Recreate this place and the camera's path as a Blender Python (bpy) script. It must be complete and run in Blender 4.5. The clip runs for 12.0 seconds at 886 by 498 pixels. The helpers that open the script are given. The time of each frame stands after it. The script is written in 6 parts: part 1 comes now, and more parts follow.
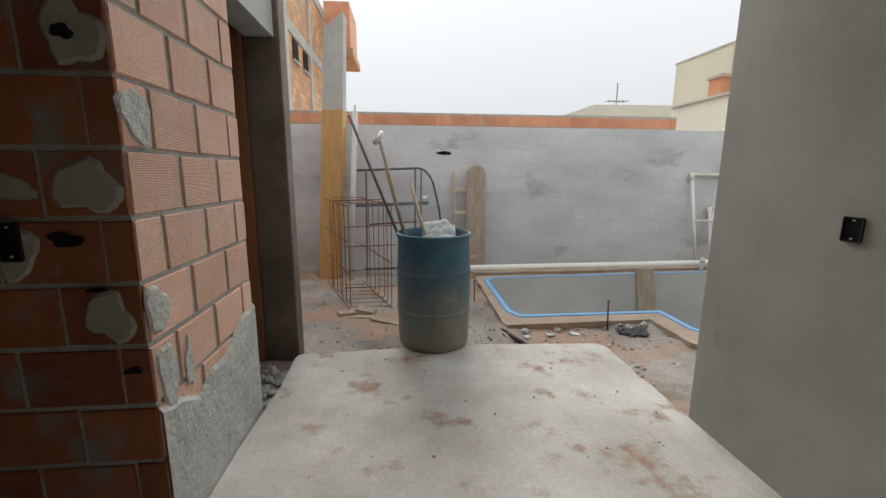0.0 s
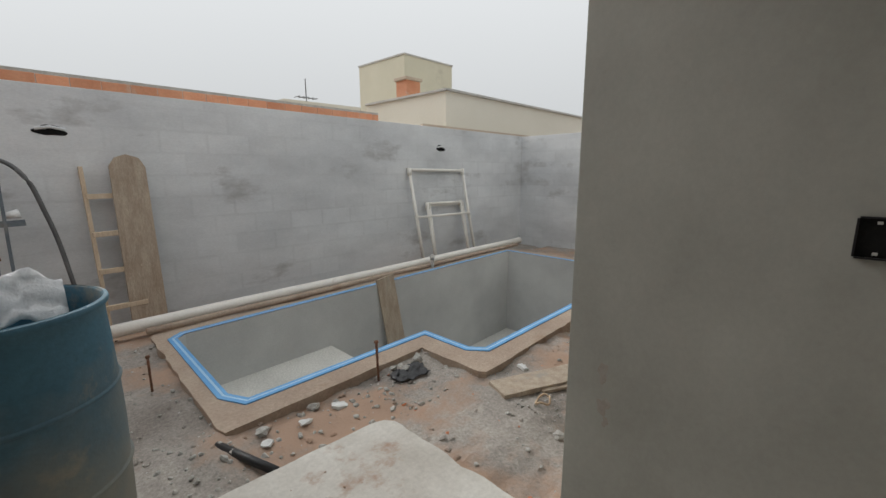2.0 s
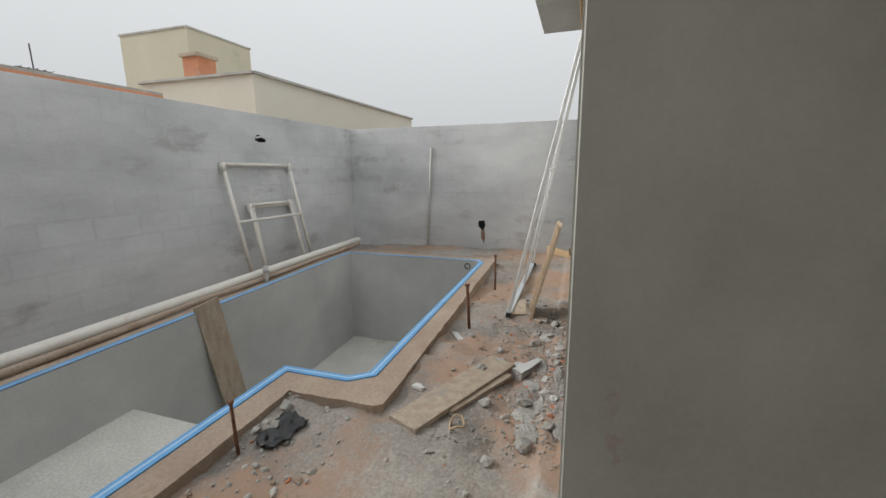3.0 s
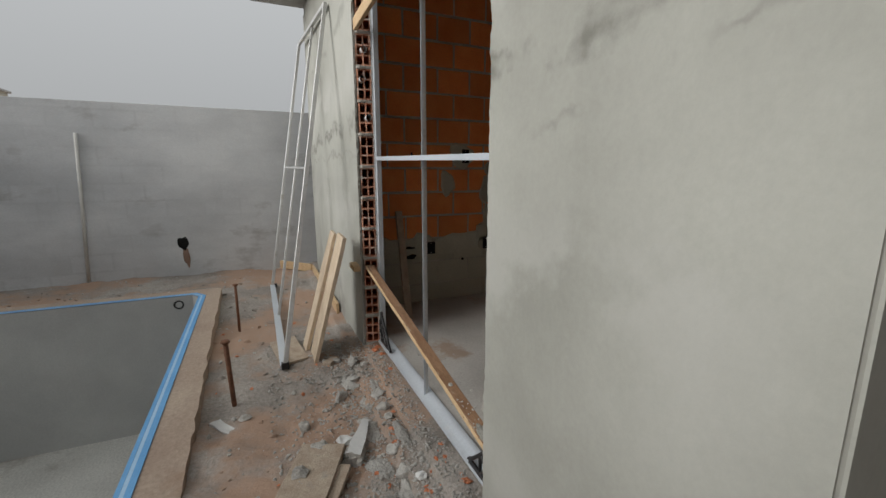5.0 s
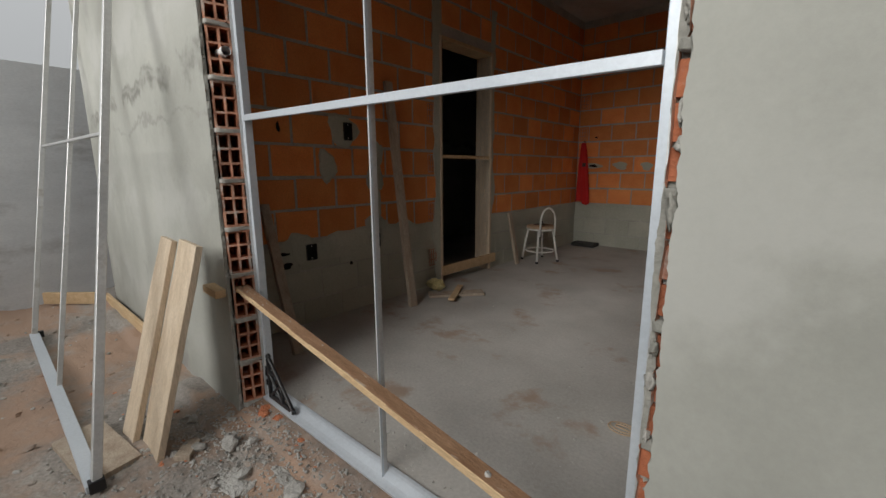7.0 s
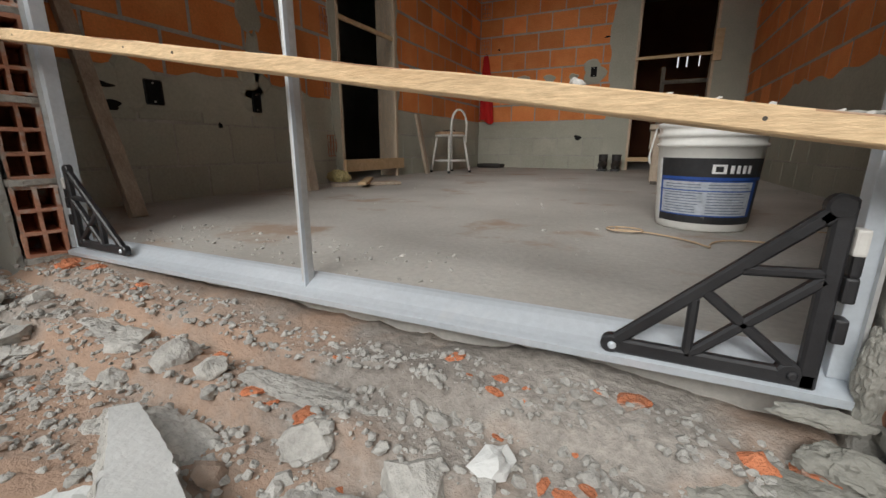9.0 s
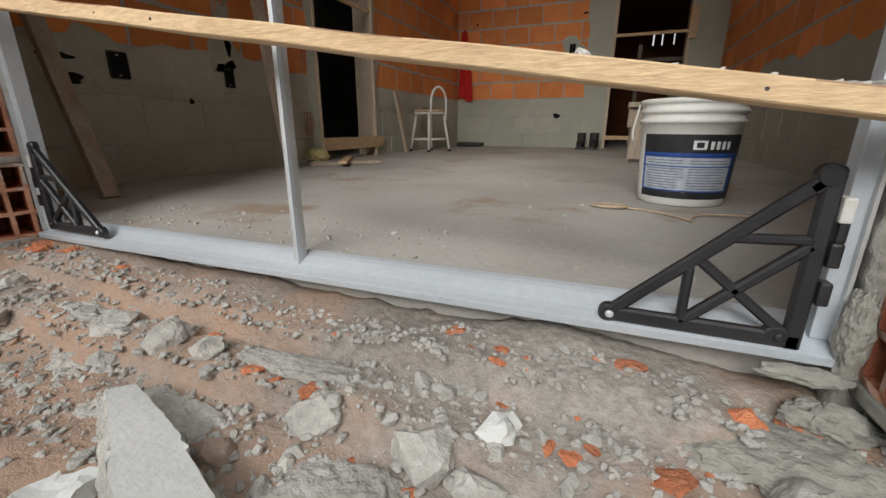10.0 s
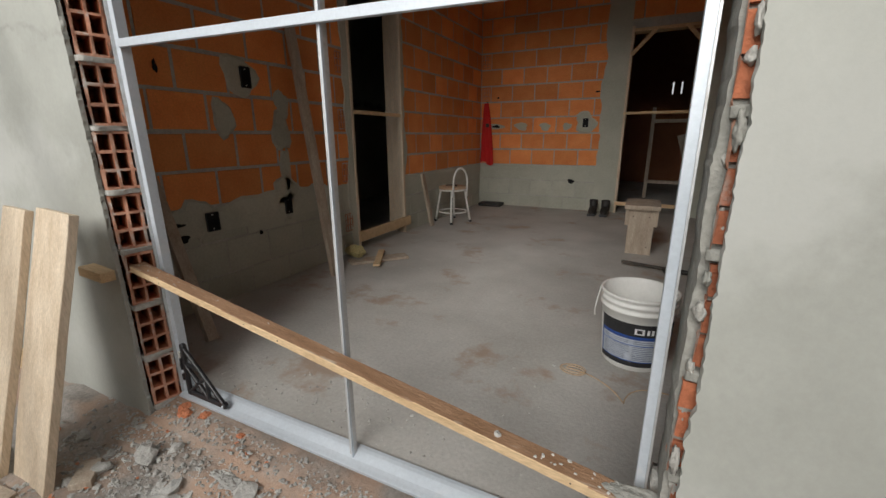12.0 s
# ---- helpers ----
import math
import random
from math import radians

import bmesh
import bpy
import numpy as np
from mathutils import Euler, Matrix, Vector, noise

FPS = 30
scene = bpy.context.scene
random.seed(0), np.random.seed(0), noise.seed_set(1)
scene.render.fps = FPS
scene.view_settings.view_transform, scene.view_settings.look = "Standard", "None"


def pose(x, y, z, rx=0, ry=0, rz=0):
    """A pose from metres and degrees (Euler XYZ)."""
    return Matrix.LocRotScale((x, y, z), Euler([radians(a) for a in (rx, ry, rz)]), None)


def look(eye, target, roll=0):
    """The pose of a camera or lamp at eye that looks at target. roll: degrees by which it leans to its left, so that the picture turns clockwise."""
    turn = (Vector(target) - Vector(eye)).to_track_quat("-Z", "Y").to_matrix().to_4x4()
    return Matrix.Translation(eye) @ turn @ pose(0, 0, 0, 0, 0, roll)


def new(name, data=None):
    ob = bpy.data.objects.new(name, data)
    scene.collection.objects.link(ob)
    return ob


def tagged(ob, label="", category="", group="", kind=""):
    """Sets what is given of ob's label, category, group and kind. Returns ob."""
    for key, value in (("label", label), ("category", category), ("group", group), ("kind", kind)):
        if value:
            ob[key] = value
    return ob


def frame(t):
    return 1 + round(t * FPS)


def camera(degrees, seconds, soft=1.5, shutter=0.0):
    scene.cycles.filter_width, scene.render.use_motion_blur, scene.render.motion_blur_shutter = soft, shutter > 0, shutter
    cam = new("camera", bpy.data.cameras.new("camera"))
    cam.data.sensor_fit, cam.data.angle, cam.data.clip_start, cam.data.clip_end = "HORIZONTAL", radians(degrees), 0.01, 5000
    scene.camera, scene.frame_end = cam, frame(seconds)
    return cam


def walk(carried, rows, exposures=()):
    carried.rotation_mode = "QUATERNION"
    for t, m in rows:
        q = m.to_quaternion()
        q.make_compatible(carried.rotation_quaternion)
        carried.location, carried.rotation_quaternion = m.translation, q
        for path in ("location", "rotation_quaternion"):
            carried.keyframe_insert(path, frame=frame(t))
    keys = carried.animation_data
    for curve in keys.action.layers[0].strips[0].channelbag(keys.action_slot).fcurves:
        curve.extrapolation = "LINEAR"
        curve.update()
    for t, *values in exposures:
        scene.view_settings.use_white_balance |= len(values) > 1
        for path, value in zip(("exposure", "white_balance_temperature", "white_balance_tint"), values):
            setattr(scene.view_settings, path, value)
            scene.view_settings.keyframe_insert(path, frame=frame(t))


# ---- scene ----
cam = camera(94.8, 12.0)
PATH = [
    (0, (0.064, 0.001, 1.283), (0.251, 1.958, 0.92), 0.3),
    (0.5, (0.17, 0.392, 1.282), (0.603, 2.31, 0.917), 0.1),
    (1, (0.203, 0.705, 1.283), (0.94, 2.528, 0.918), -0.0),
    (1.5, (0.253, 1.011, 1.276), (1.336, 2.651, 0.906), 0.0),
    (2, (0.4, 1.293, 1.234), (1.81, 2.664, 0.87), -0.2),
    (2.5, (0.444, 1.579, 1.239), (2.127, 2.593, 0.866), -0.4),
    (3, (0.574, 1.858, 1.197), (2.437, 2.479, 0.816), -0.6),
    (3.5, (0.784, 2.093, 1.188), (2.732, 2.319, 0.798), -0.7),
    (3.7, (0.847, 2.198, 1.19), (2.806, 2.261, 0.793), -0.7),
    (5.3, (1.526, 2.519, 1.135), (3.253, 1.578, 0.773), 0.0),
    (5.5, (1.614, 2.56, 1.134), (3.291, 1.532, 0.771), 0.0),
    (6, (1.806, 2.558, 1.106), (3.365, 1.359, 0.743), -0.0),
    (6.5, (2.033, 2.536, 1.085), (3.467, 1.191, 0.719), -0.1),
    (6.7, (2.128, 2.536, 1.079), (3.512, 1.139, 0.713), -0.1),
    (8.3, (2.609, 2.344, 0.392), (3.591, 0.658, -0.046), -0.6),
    (8.5, (2.631, 2.339, 0.337), (3.563, 0.621, -0.092), -0.0),
    (9, (2.669, 2.305, 0.248), (3.511, 0.556, -0.234), 0.1),
    (9.5, (2.685, 2.309, 0.224), (3.458, 0.544, -0.313), 0.1),
    (10, (2.696, 2.321, 0.24), (3.43, 0.552, -0.334), 0.1),
    (10.5, (2.683, 2.367, 0.349), (3.409, 0.595, -0.231), -0.0),
    (11, (2.637, 2.451, 0.563), (3.383, 0.686, -0.008), -0.1),
    (11.5, (2.572, 2.522, 0.783), (3.368, 0.772, 0.235), -0.3),
    (12, (2.507, 2.556, 0.948), (3.372, 0.833, 0.414), -0.3),
]
EXPOSURE = [(0.0, 0.86), (1.0, 0.66), (2.5, 0.54), (3.5, 0.54), (5.5, -0.14), (6.5, -0.14), (8.5, 0.66), (10.5, 0.74), (12.0, 0.46)]
walk(cam, [(t, look(eye, target, roll)) for t, eye, target, roll in PATH], EXPOSURE)

# ---- light ----
world = bpy.data.worlds.new("overcast")
scene.world = world
world.use_nodes = True
wn, wl = world.node_tree.nodes, world.node_tree.links
sky = wn.new("ShaderNodeTexSky")
sky.sky_type, sky.sun_disc = "NISHITA", False
sky.sun_elevation, sky.sun_rotation = radians(25), radians(-4)
sky.air_density, sky.dust_density, sky.ozone_density = 1.0, 6.0, 1.0
grey = wn.new("ShaderNodeHueSaturation")
grey.inputs["Saturation"].default_value = 0.10
wl.new(sky.outputs[0], grey.inputs["Color"])
# an overcast dome, brighter overhead than at the horizon
coord, split = wn.new("ShaderNodeTexCoord"), wn.new("ShaderNodeSeparateXYZ")
wl.new(coord.outputs["Generated"], split.inputs[0])
dome = wn.new("ShaderNodeMapRange")
dome.inputs["From Min"].default_value, dome.inputs["From Max"].default_value = 0.0, 1.0
dome.inputs["To Min"].default_value, dome.inputs["To Max"].default_value = 3.9, 8.0
wl.new(split.outputs["Z"], dome.inputs["Value"])
tint = wn.new("ShaderNodeVectorMath")
tint.operation = "SCALE"
tint.inputs[0].default_value = (0.97, 1.0, 1.02)
wl.new(dome.outputs[0], tint.inputs["Scale"])
cloud = wn.new("ShaderNodeMix")
cloud.data_type = "RGBA"
cloud.inputs[0].default_value = 0.996
wl.new(tint.outputs[0], cloud.inputs[7])
wl.new(grey.outputs[0], cloud.inputs[6])
wl.new(cloud.outputs[2], wn["Background"].inputs["Color"])
wn["Background"].inputs["Strength"].default_value = 0.10
sun = new("sun", bpy.data.lights.new("sun", "SUN"))
sun.data.energy, sun.data.angle, sun.data.color = 3.25, radians(42), (1.0, 0.985, 0.955)
sun.matrix_world = look((1.4, 10.5, 4.2), (2.0, 1.5, 0))


# ---- materials ----
def shade(name, a, b, scale=3.0, rough=0.85, bump=0.2, fine=60.0, metal=0.0, rnd=0.0, stain=None, stain_scale=1.2, stain_at=0.58, stretch=(1, 1, 1), own=False, grain=0.25, ghost=None):
    """Two colours mixed by broad noise, darkened by fine grain, with optional stains, random tint per piece and fine relief."""
    m = bpy.data.materials.new(name)
    m.use_nodes = True
    n, l = m.node_tree.nodes, m.node_tree.links
    bsdf = n["Principled BSDF"]
    bsdf.inputs["Roughness"].default_value, bsdf.inputs["Metallic"].default_value = rough, metal
    src = n.new("ShaderNodeTexCoord").outputs["Object"] if own else n.new("ShaderNodeNewGeometry").outputs["Position"]
    mp = n.new("ShaderNodeMapping")
    mp.inputs["Scale"].default_value = stretch
    l.new(src, mp.inputs["Vector"])
    vec = mp.outputs[0]

    def tex(s, d=6, r=0.6):
        t = n.new("ShaderNodeTexNoise")
        t.inputs["Scale"].default_value, t.inputs["Detail"].default_value, t.inputs["Roughness"].default_value = s, d, r
        l.new(vec, t.inputs["Vector"])
        return t.outputs["Fac"]

    def ramp(fac, lo, hi):
        r = n.new("ShaderNodeMapRange")
        r.inputs["From Min"].default_value, r.inputs["From Max"].default_value = lo, hi
        l.new(fac, r.inputs["Value"])
        return r.outputs[0]

    def mix(fac, c1, c2, mode="MIX"):
        x = n.new("ShaderNodeMix")
        x.data_type, x.blend_type = "RGBA", mode
        for sock, v in ((x.inputs[0], fac), (x.inputs[6], c1), (x.inputs[7], c2)):
            if isinstance(v, (int, float)):
                sock.default_value = v
            elif isinstance(v, tuple):
                sock.default_value = (*v, 1)
            else:
                l.new(v, sock)
        return x.outputs[2]

    col = mix(ramp(tex(scale), 0.32, 0.68), a, b)
    f = tex(fine, 4, 0.7)
    g = n.new("ShaderNodeMapRange")
    g.inputs["From Min"].default_value, g.inputs["From Max"].default_value = 0.3, 0.7
    g.inputs["To Min"].default_value, g.inputs["To Max"].default_value = 1 - grain, 1 + grain * 0.6
    l.new(f, g.inputs["Value"])
    col = mix(1.0, col, g.outputs[0], "MULTIPLY")
    if stain:
        col = mix(ramp(tex(stain_scale, 8, 0.65), stain_at, stain_at + 0.1), col, stain)
    if ghost:
        # courses of blocks showing faintly through the coat: (block length, block height, depth of tint, along y)
        sp = n.new("ShaderNodeSeparateXYZ")
        l.new(src, sp.inputs[0])
        sm = n.new("ShaderNodeMath")
        l.new(sp.outputs["X"], sm.inputs[0])
        l.new(sp.outputs["Y"], sm.inputs[1])
        cb = n.new("ShaderNodeCombineXYZ")
        l.new(sm.outputs[0], cb.inputs["X"])
        l.new(sp.outputs["Z"], cb.inputs["Y"])
        bt = n.new("ShaderNodeTexBrick")
        bt.inputs["Scale"].default_value = 1.0
        bt.inputs["Brick Width"].default_value, bt.inputs["Row Height"].default_value = ghost[0], ghost[1]
        bt.inputs["Mortar Size"].default_value, bt.inputs["Mortar Smooth"].default_value = 0.022, 1.0
        lo = 1 - ghost[2]
        bt.inputs["Color1"].default_value, bt.inputs["Color2"].default_value = (1, 1, 1, 1), (1 - ghost[2] * 0.8,) * 3 + (1,)
        bt.inputs["Mortar"].default_value = (lo, lo, lo, 1)
        l.new(cb.outputs[0], bt.inputs["Vector"])
        faint = mix(ramp(tex(0.9, 3), 0.35, 0.6) if ghost[2] < 0.4 else ramp(tex(0.9, 3), 0.15, 0.35), (1.0, 1.0, 1.0), bt.outputs["Color"])
        col = mix(1.0, col, faint, "MULTIPLY")
    if rnd:
        info = n.new("ShaderNodeObjectInfo")
        r2 = n.new("ShaderNodeMapRange")
        r2.inputs["To Min"].default_value, r2.inputs["To Max"].default_value = 1 - rnd, 1 + rnd * 0.6
        l.new(info.outputs["Random"], r2.inputs["Value"])
        col = mix(1.0, col, r2.outputs[0], "MULTIPLY")
    l.new(col, bsdf.inputs["Base Color"])
    if bump:
        b1 = n.new("ShaderNodeBump")
        b1.inputs["Strength"].default_value, b1.inputs["Distance"].default_value = bump, 0.01
        l.new(f, b1.inputs["Height"])
        b2 = n.new("ShaderNodeBump")
        b2.inputs["Strength"].default_value, b2.inputs["Distance"].default_value = bump * 0.7, 0.03
        l.new(tex(scale * 3, 5), b2.inputs["Height"])
        l.new(b1.outputs[0], b2.inputs["Normal"])
        l.new(b2.outputs[0], bsdf.inputs["Normal"])
    rr = n.new("ShaderNodeMapRange")
    rr.inputs["To Min"].default_value, rr.inputs["To Max"].default_value = max(rough - 0.12, 0.05), min(rough + 0.12, 1)
    l.new(tex(scale * 2), rr.inputs["Value"])
    l.new(rr.outputs[0], bsdf.inputs["Roughness"])
    return m


def grooved(m, per_metre=60, depth=0.5):
    """Adds the fine horizontal grooves of an extruded brick face."""
    n, l = m.node_tree.nodes, m.node_tree.links
    geo = n.new("ShaderNodeNewGeometry")
    wave = n.new("ShaderNodeTexWave")
    wave.bands_direction, wave.inputs["Scale"].default_value = "Z", per_metre
    wave.inputs["Distortion"].default_value = 0.4
    l.new(geo.outputs["Position"], wave.inputs["Vector"])
    b = n.new("ShaderNodeBump")
    b.inputs["Strength"].default_value, b.inputs["Distance"].default_value = depth, 0.004
    l.new(wave.outputs["Fac"], b.inputs["Height"])
    sock = n["Principled BSDF"].inputs["Normal"]
    if sock.links:
        l.new(sock.links[0].from_socket, b.inputs["Normal"])
    l.new(b.outputs[0], sock)
    return m


PLASTER = shade("cement_plaster", (0.295, 0.296, 0.264), (0.445, 0.447, 0.406), 1.3, 0.9, 0.05, 70, stain=(0.29, 0.286, 0.262), stain_scale=1.7, stain_at=0.60, grain=0.05, stretch=(1.0, 1.0, 0.8))
YARDWALL = shade("yard_wall_render", (0.51, 0.525, 0.54), (0.72, 0.735, 0.745), 1.1, 0.92, 0.18, 70, stain=(0.42, 0.42, 0.42), stain_scale=1.3, stain_at=0.58, stretch=(0.7, 0.7, 1.5), grain=0.08, ghost=(0.40, 0.2045, 0.11))
POOLWALL = shade("pool_render", (0.45, 0.455, 0.45), (0.58, 0.585, 0.57), 1.3, 0.9, 0.1, 80, grain=0.08)
POOLFLOOR = shade("pool_floor_screed", (0.54, 0.53, 0.49), (0.68, 0.67, 0.62), 2.0, 0.9, 0.15, 60, stain=(0.36, 0.33, 0.29))
SLAB = shade("slab_concrete", (0.42, 0.39, 0.345), (0.62, 0.60, 0.555), 2.2, 0.85, 0.25, 45, stain=(0.33, 0.21, 0.145), stain_scale=2.9, stain_at=0.555, grain=0.12)
FLOOR = shade("room_screed", (0.36, 0.342, 0.31), (0.51, 0.49, 0.455), 1.6, 0.78, 0.15, 70, stain=(0.34, 0.26, 0.20), stain_scale=2.3, stain_at=0.565, grain=0.14)
SOIL = shade("yard_soil", (0.225, 0.196, 0.172), (0.43, 0.395, 0.355), 1.7, 0.95, 0.6, 60, stain=(0.385, 0.262, 0.19), stain_scale=1.0, stain_at=0.465, grain=0.35)
COPING = shade("coping_mortar", (0.36, 0.27, 0.21), (0.46, 0.37, 0.29), 2.5, 0.95, 0.4, 50, stain=(0.30, 0.2, 0.14), grain=0.2)
TAPE = shade("blue_tape", (0.10, 0.33, 0.66), (0.16, 0.42, 0.75), 5, 0.5, 0.05, 80, grain=0.08)
TAPE_LIGHT = shade("pale_blue_tape", (0.36, 0.58, 0.80), (0.42, 0.64, 0.85), 5, 0.5, 0.05, 80, grain=0.08)
SHARD = shade("fresh_broken_clay", (0.58, 0.19, 0.085), (0.68, 0.26, 0.13), 30, 0.9, 0.5, 90, rnd=0.25, stain=(0.45, 0.36, 0.30), stain_scale=25, stain_at=0.58, grain=0.2)
BRICK = shade("clay_brick", (0.74, 0.23, 0.065), (0.82, 0.31, 0.10), 6, 0.85, 0.3, 90, rnd=0.22, grain=0.15)
BRICK_PALE = grooved(shade("dusty_clay_brick", (0.74, 0.43, 0.30), (0.80, 0.53, 0.40), 5, 0.9, 0.25, 90, rnd=0.14, stain=(0.62, 0.47, 0.36), stain_scale=4, stain_at=0.58, grain=0.15))
# Clay darkened for the shaded start-room face; the stain is grey mortar.
BRICK_SHADED = grooved(shade("shaded_clay_brick", (0.30, 0.10, 0.05), (0.40, 0.15, 0.075), 6, 0.9, 0.3, 90, rnd=0.3, stain=(0.26, 0.235, 0.20), stain_scale=3.2, stain_at=0.52, grain=0.15), 60, 0.3)
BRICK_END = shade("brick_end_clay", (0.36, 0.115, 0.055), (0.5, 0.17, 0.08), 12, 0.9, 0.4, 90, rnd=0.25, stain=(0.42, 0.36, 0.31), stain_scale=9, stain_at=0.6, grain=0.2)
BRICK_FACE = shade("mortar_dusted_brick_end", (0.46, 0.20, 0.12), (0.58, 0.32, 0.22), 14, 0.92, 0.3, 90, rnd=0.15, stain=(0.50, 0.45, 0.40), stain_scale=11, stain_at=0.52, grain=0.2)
# Dark brown base colour for the whole doorway column, with paler patches.
COLUMN_BROWN = shade("dark_brown_concrete", (0.12, 0.095, 0.07), (0.22, 0.18, 0.14), 2.5, 0.9, 0.3, 60, stain=(0.30, 0.28, 0.25), stain_scale=2.2, stain_at=0.62, grain=0.2)
BLOCK_GREY = shade("cement_washed_brick", (0.39, 0.388, 0.318), (0.485, 0.48, 0.40), 2.5, 0.93, 0.3, 70, rnd=0.06, grain=0.12)
MORTAR = shade("mortar", (0.36, 0.345, 0.31), (0.48, 0.465, 0.425), 5, 0.95, 0.4, 60, grain=0.2)
ROUGHCAST = shade("roughcast_mortar", (0.42, 0.425, 0.39), (0.56, 0.565, 0.52), 9, 0.95, 0.6, 40, grain=0.16)
WET_MORTAR = shade("fresh_mortar", (0.25, 0.245, 0.215), (0.34, 0.33, 0.295), 10, 0.85, 0.35, 70, grain=0.2)
CONCRETE = shade("raw_concrete", (0.38, 0.38, 0.36), (0.50, 0.495, 0.47), 3, 0.9, 0.3, 60, stain=(0.30, 0.29, 0.27), grain=0.15)
RUBBLE = shade("broken_concrete", (0.37, 0.355, 0.325), (0.53, 0.515, 0.48), 8, 0.95, 0.5, 70, rnd=0.15, grain=0.25)
WHITEPLASTER = shade("broken_white_render", (0.60, 0.605, 0.59), (0.70, 0.705, 0.69), 6, 0.9, 0.15, 80, grain=0.06)
WOOD = shade("raw_pine", (0.56, 0.38, 0.21), (0.68, 0.50, 0.30), 5, 0.75, 0.25, 40, stretch=(1.0, 6.0, 6.0), grain=0.2)
WOOD_DIRTY = shade("dirty_pine_face", (0.25, 0.135, 0.07), (0.36, 0.21, 0.12), 6, 0.8, 0.25, 40, stretch=(1.0, 5.0, 5.0), stain=(0.50, 0.40, 0.30), stain_scale=7, stain_at=0.6, grain=0.22)
WOOD_UP = shade("raw_pine_upright", (0.55, 0.43, 0.30), (0.69, 0.57, 0.43), 5, 0.75, 0.25, 40, stretch=(6.0, 6.0, 0.8), grain=0.2)
WOOD_OLD = shade("weathered_board", (0.36, 0.28, 0.21), (0.50, 0.42, 0.33), 4, 0.85, 0.35, 35, stretch=(5.0, 5.0, 1.0), stain=(0.34, 0.31, 0.27), grain=0.25)
FORMWORK = shade("formwork_ply", (0.50, 0.29, 0.11), (0.62, 0.38, 0.16), 3, 0.8, 0.2, 40, stretch=(4.0, 4.0, 0.8), stain=(0.42, 0.34, 0.25), stain_scale=2, stain_at=0.6, grain=0.2)
ALU = shade("mill_aluminium", (0.56, 0.61, 0.66), (0.63, 0.675, 0.72), 3, 0.42, 0.0, 80, metal=0.3, stain=(0.64, 0.66, 0.68), stain_scale=5, grain=0.08)
ALU_DULL = shade("dusty_aluminium", (0.56, 0.565, 0.56), (0.68, 0.685, 0.68), 6, 0.5, 0.08, 80, metal=0.6, stain=(0.46, 0.44, 0.41), stain_scale=6, grain=0.1)
BLACKPL = shade("black_plastic", (0.012, 0.012, 0.014), (0.025, 0.025, 0.027), 8, 0.45, 0.1, 120, stain=(0.10, 0.095, 0.09), stain_scale=16, stain_at=0.7, grain=0.15)
# Near-black for socket boxes; also paints the shade inside holes and windows.
HOLE = shade("socket_plastic_and_hole_shade", (0.012, 0.012, 0.012), (0.02, 0.02, 0.02), 8, 0.95, 0.1, 90)
HOLE.node_tree.nodes["Principled BSDF"].inputs["Specular IOR Level"].default_value = 0.08
RUSTSTAIN = shade("brown_splash", (0.325, 0.29, 0.245), (0.37, 0.35, 0.31), 30, 0.9, 0.05, 80, grain=0.1)
PVC = shade("white_pvc", (0.70, 0.67, 0.61), (0.80, 0.775, 0.72), 3, 0.5, 0.08, 60, stain=(0.48, 0.38, 0.30), stain_scale=4, stain_at=0.62, grain=0.08)
PVC_GREY = shade("dusty_pvc", (0.50, 0.49, 0.46), (0.62, 0.61, 0.58), 4, 0.55, 0.08, 60, grain=0.1)
PIPE_BROWN = shade("brown_pipe", (0.20, 0.12, 0.085), (0.30, 0.2, 0.15), 4, 0.6, 0.1, 60, grain=0.15)
RUST = shade("rusty_steel", (0.16, 0.075, 0.045), (0.28, 0.14, 0.085), 20, 0.85, 0.3, 90, metal=0.2, grain=0.3)
STEEL = shade("dull_steel_tube", (0.10, 0.105, 0.11), (0.18, 0.18, 0.18), 8, 0.6, 0.1, 80, metal=0.4, grain=0.2)
STEEL_BLUE = shade("blue_grey_steel", (0.13, 0.16, 0.19), (0.2, 0.24, 0.27), 8, 0.6, 0.1, 80, metal=0.3, stain=(0.3, 0.28, 0.25), grain=0.2)
DRUM = shade("drum_blue_plastic", (0.03, 0.10, 0.155), (0.06, 0.165, 0.23), 2.2, 0.6, 0.15, 60, stain=(0.30, 0.265, 0.20), stain_scale=2.0, stain_at=0.56, grain=0.15)


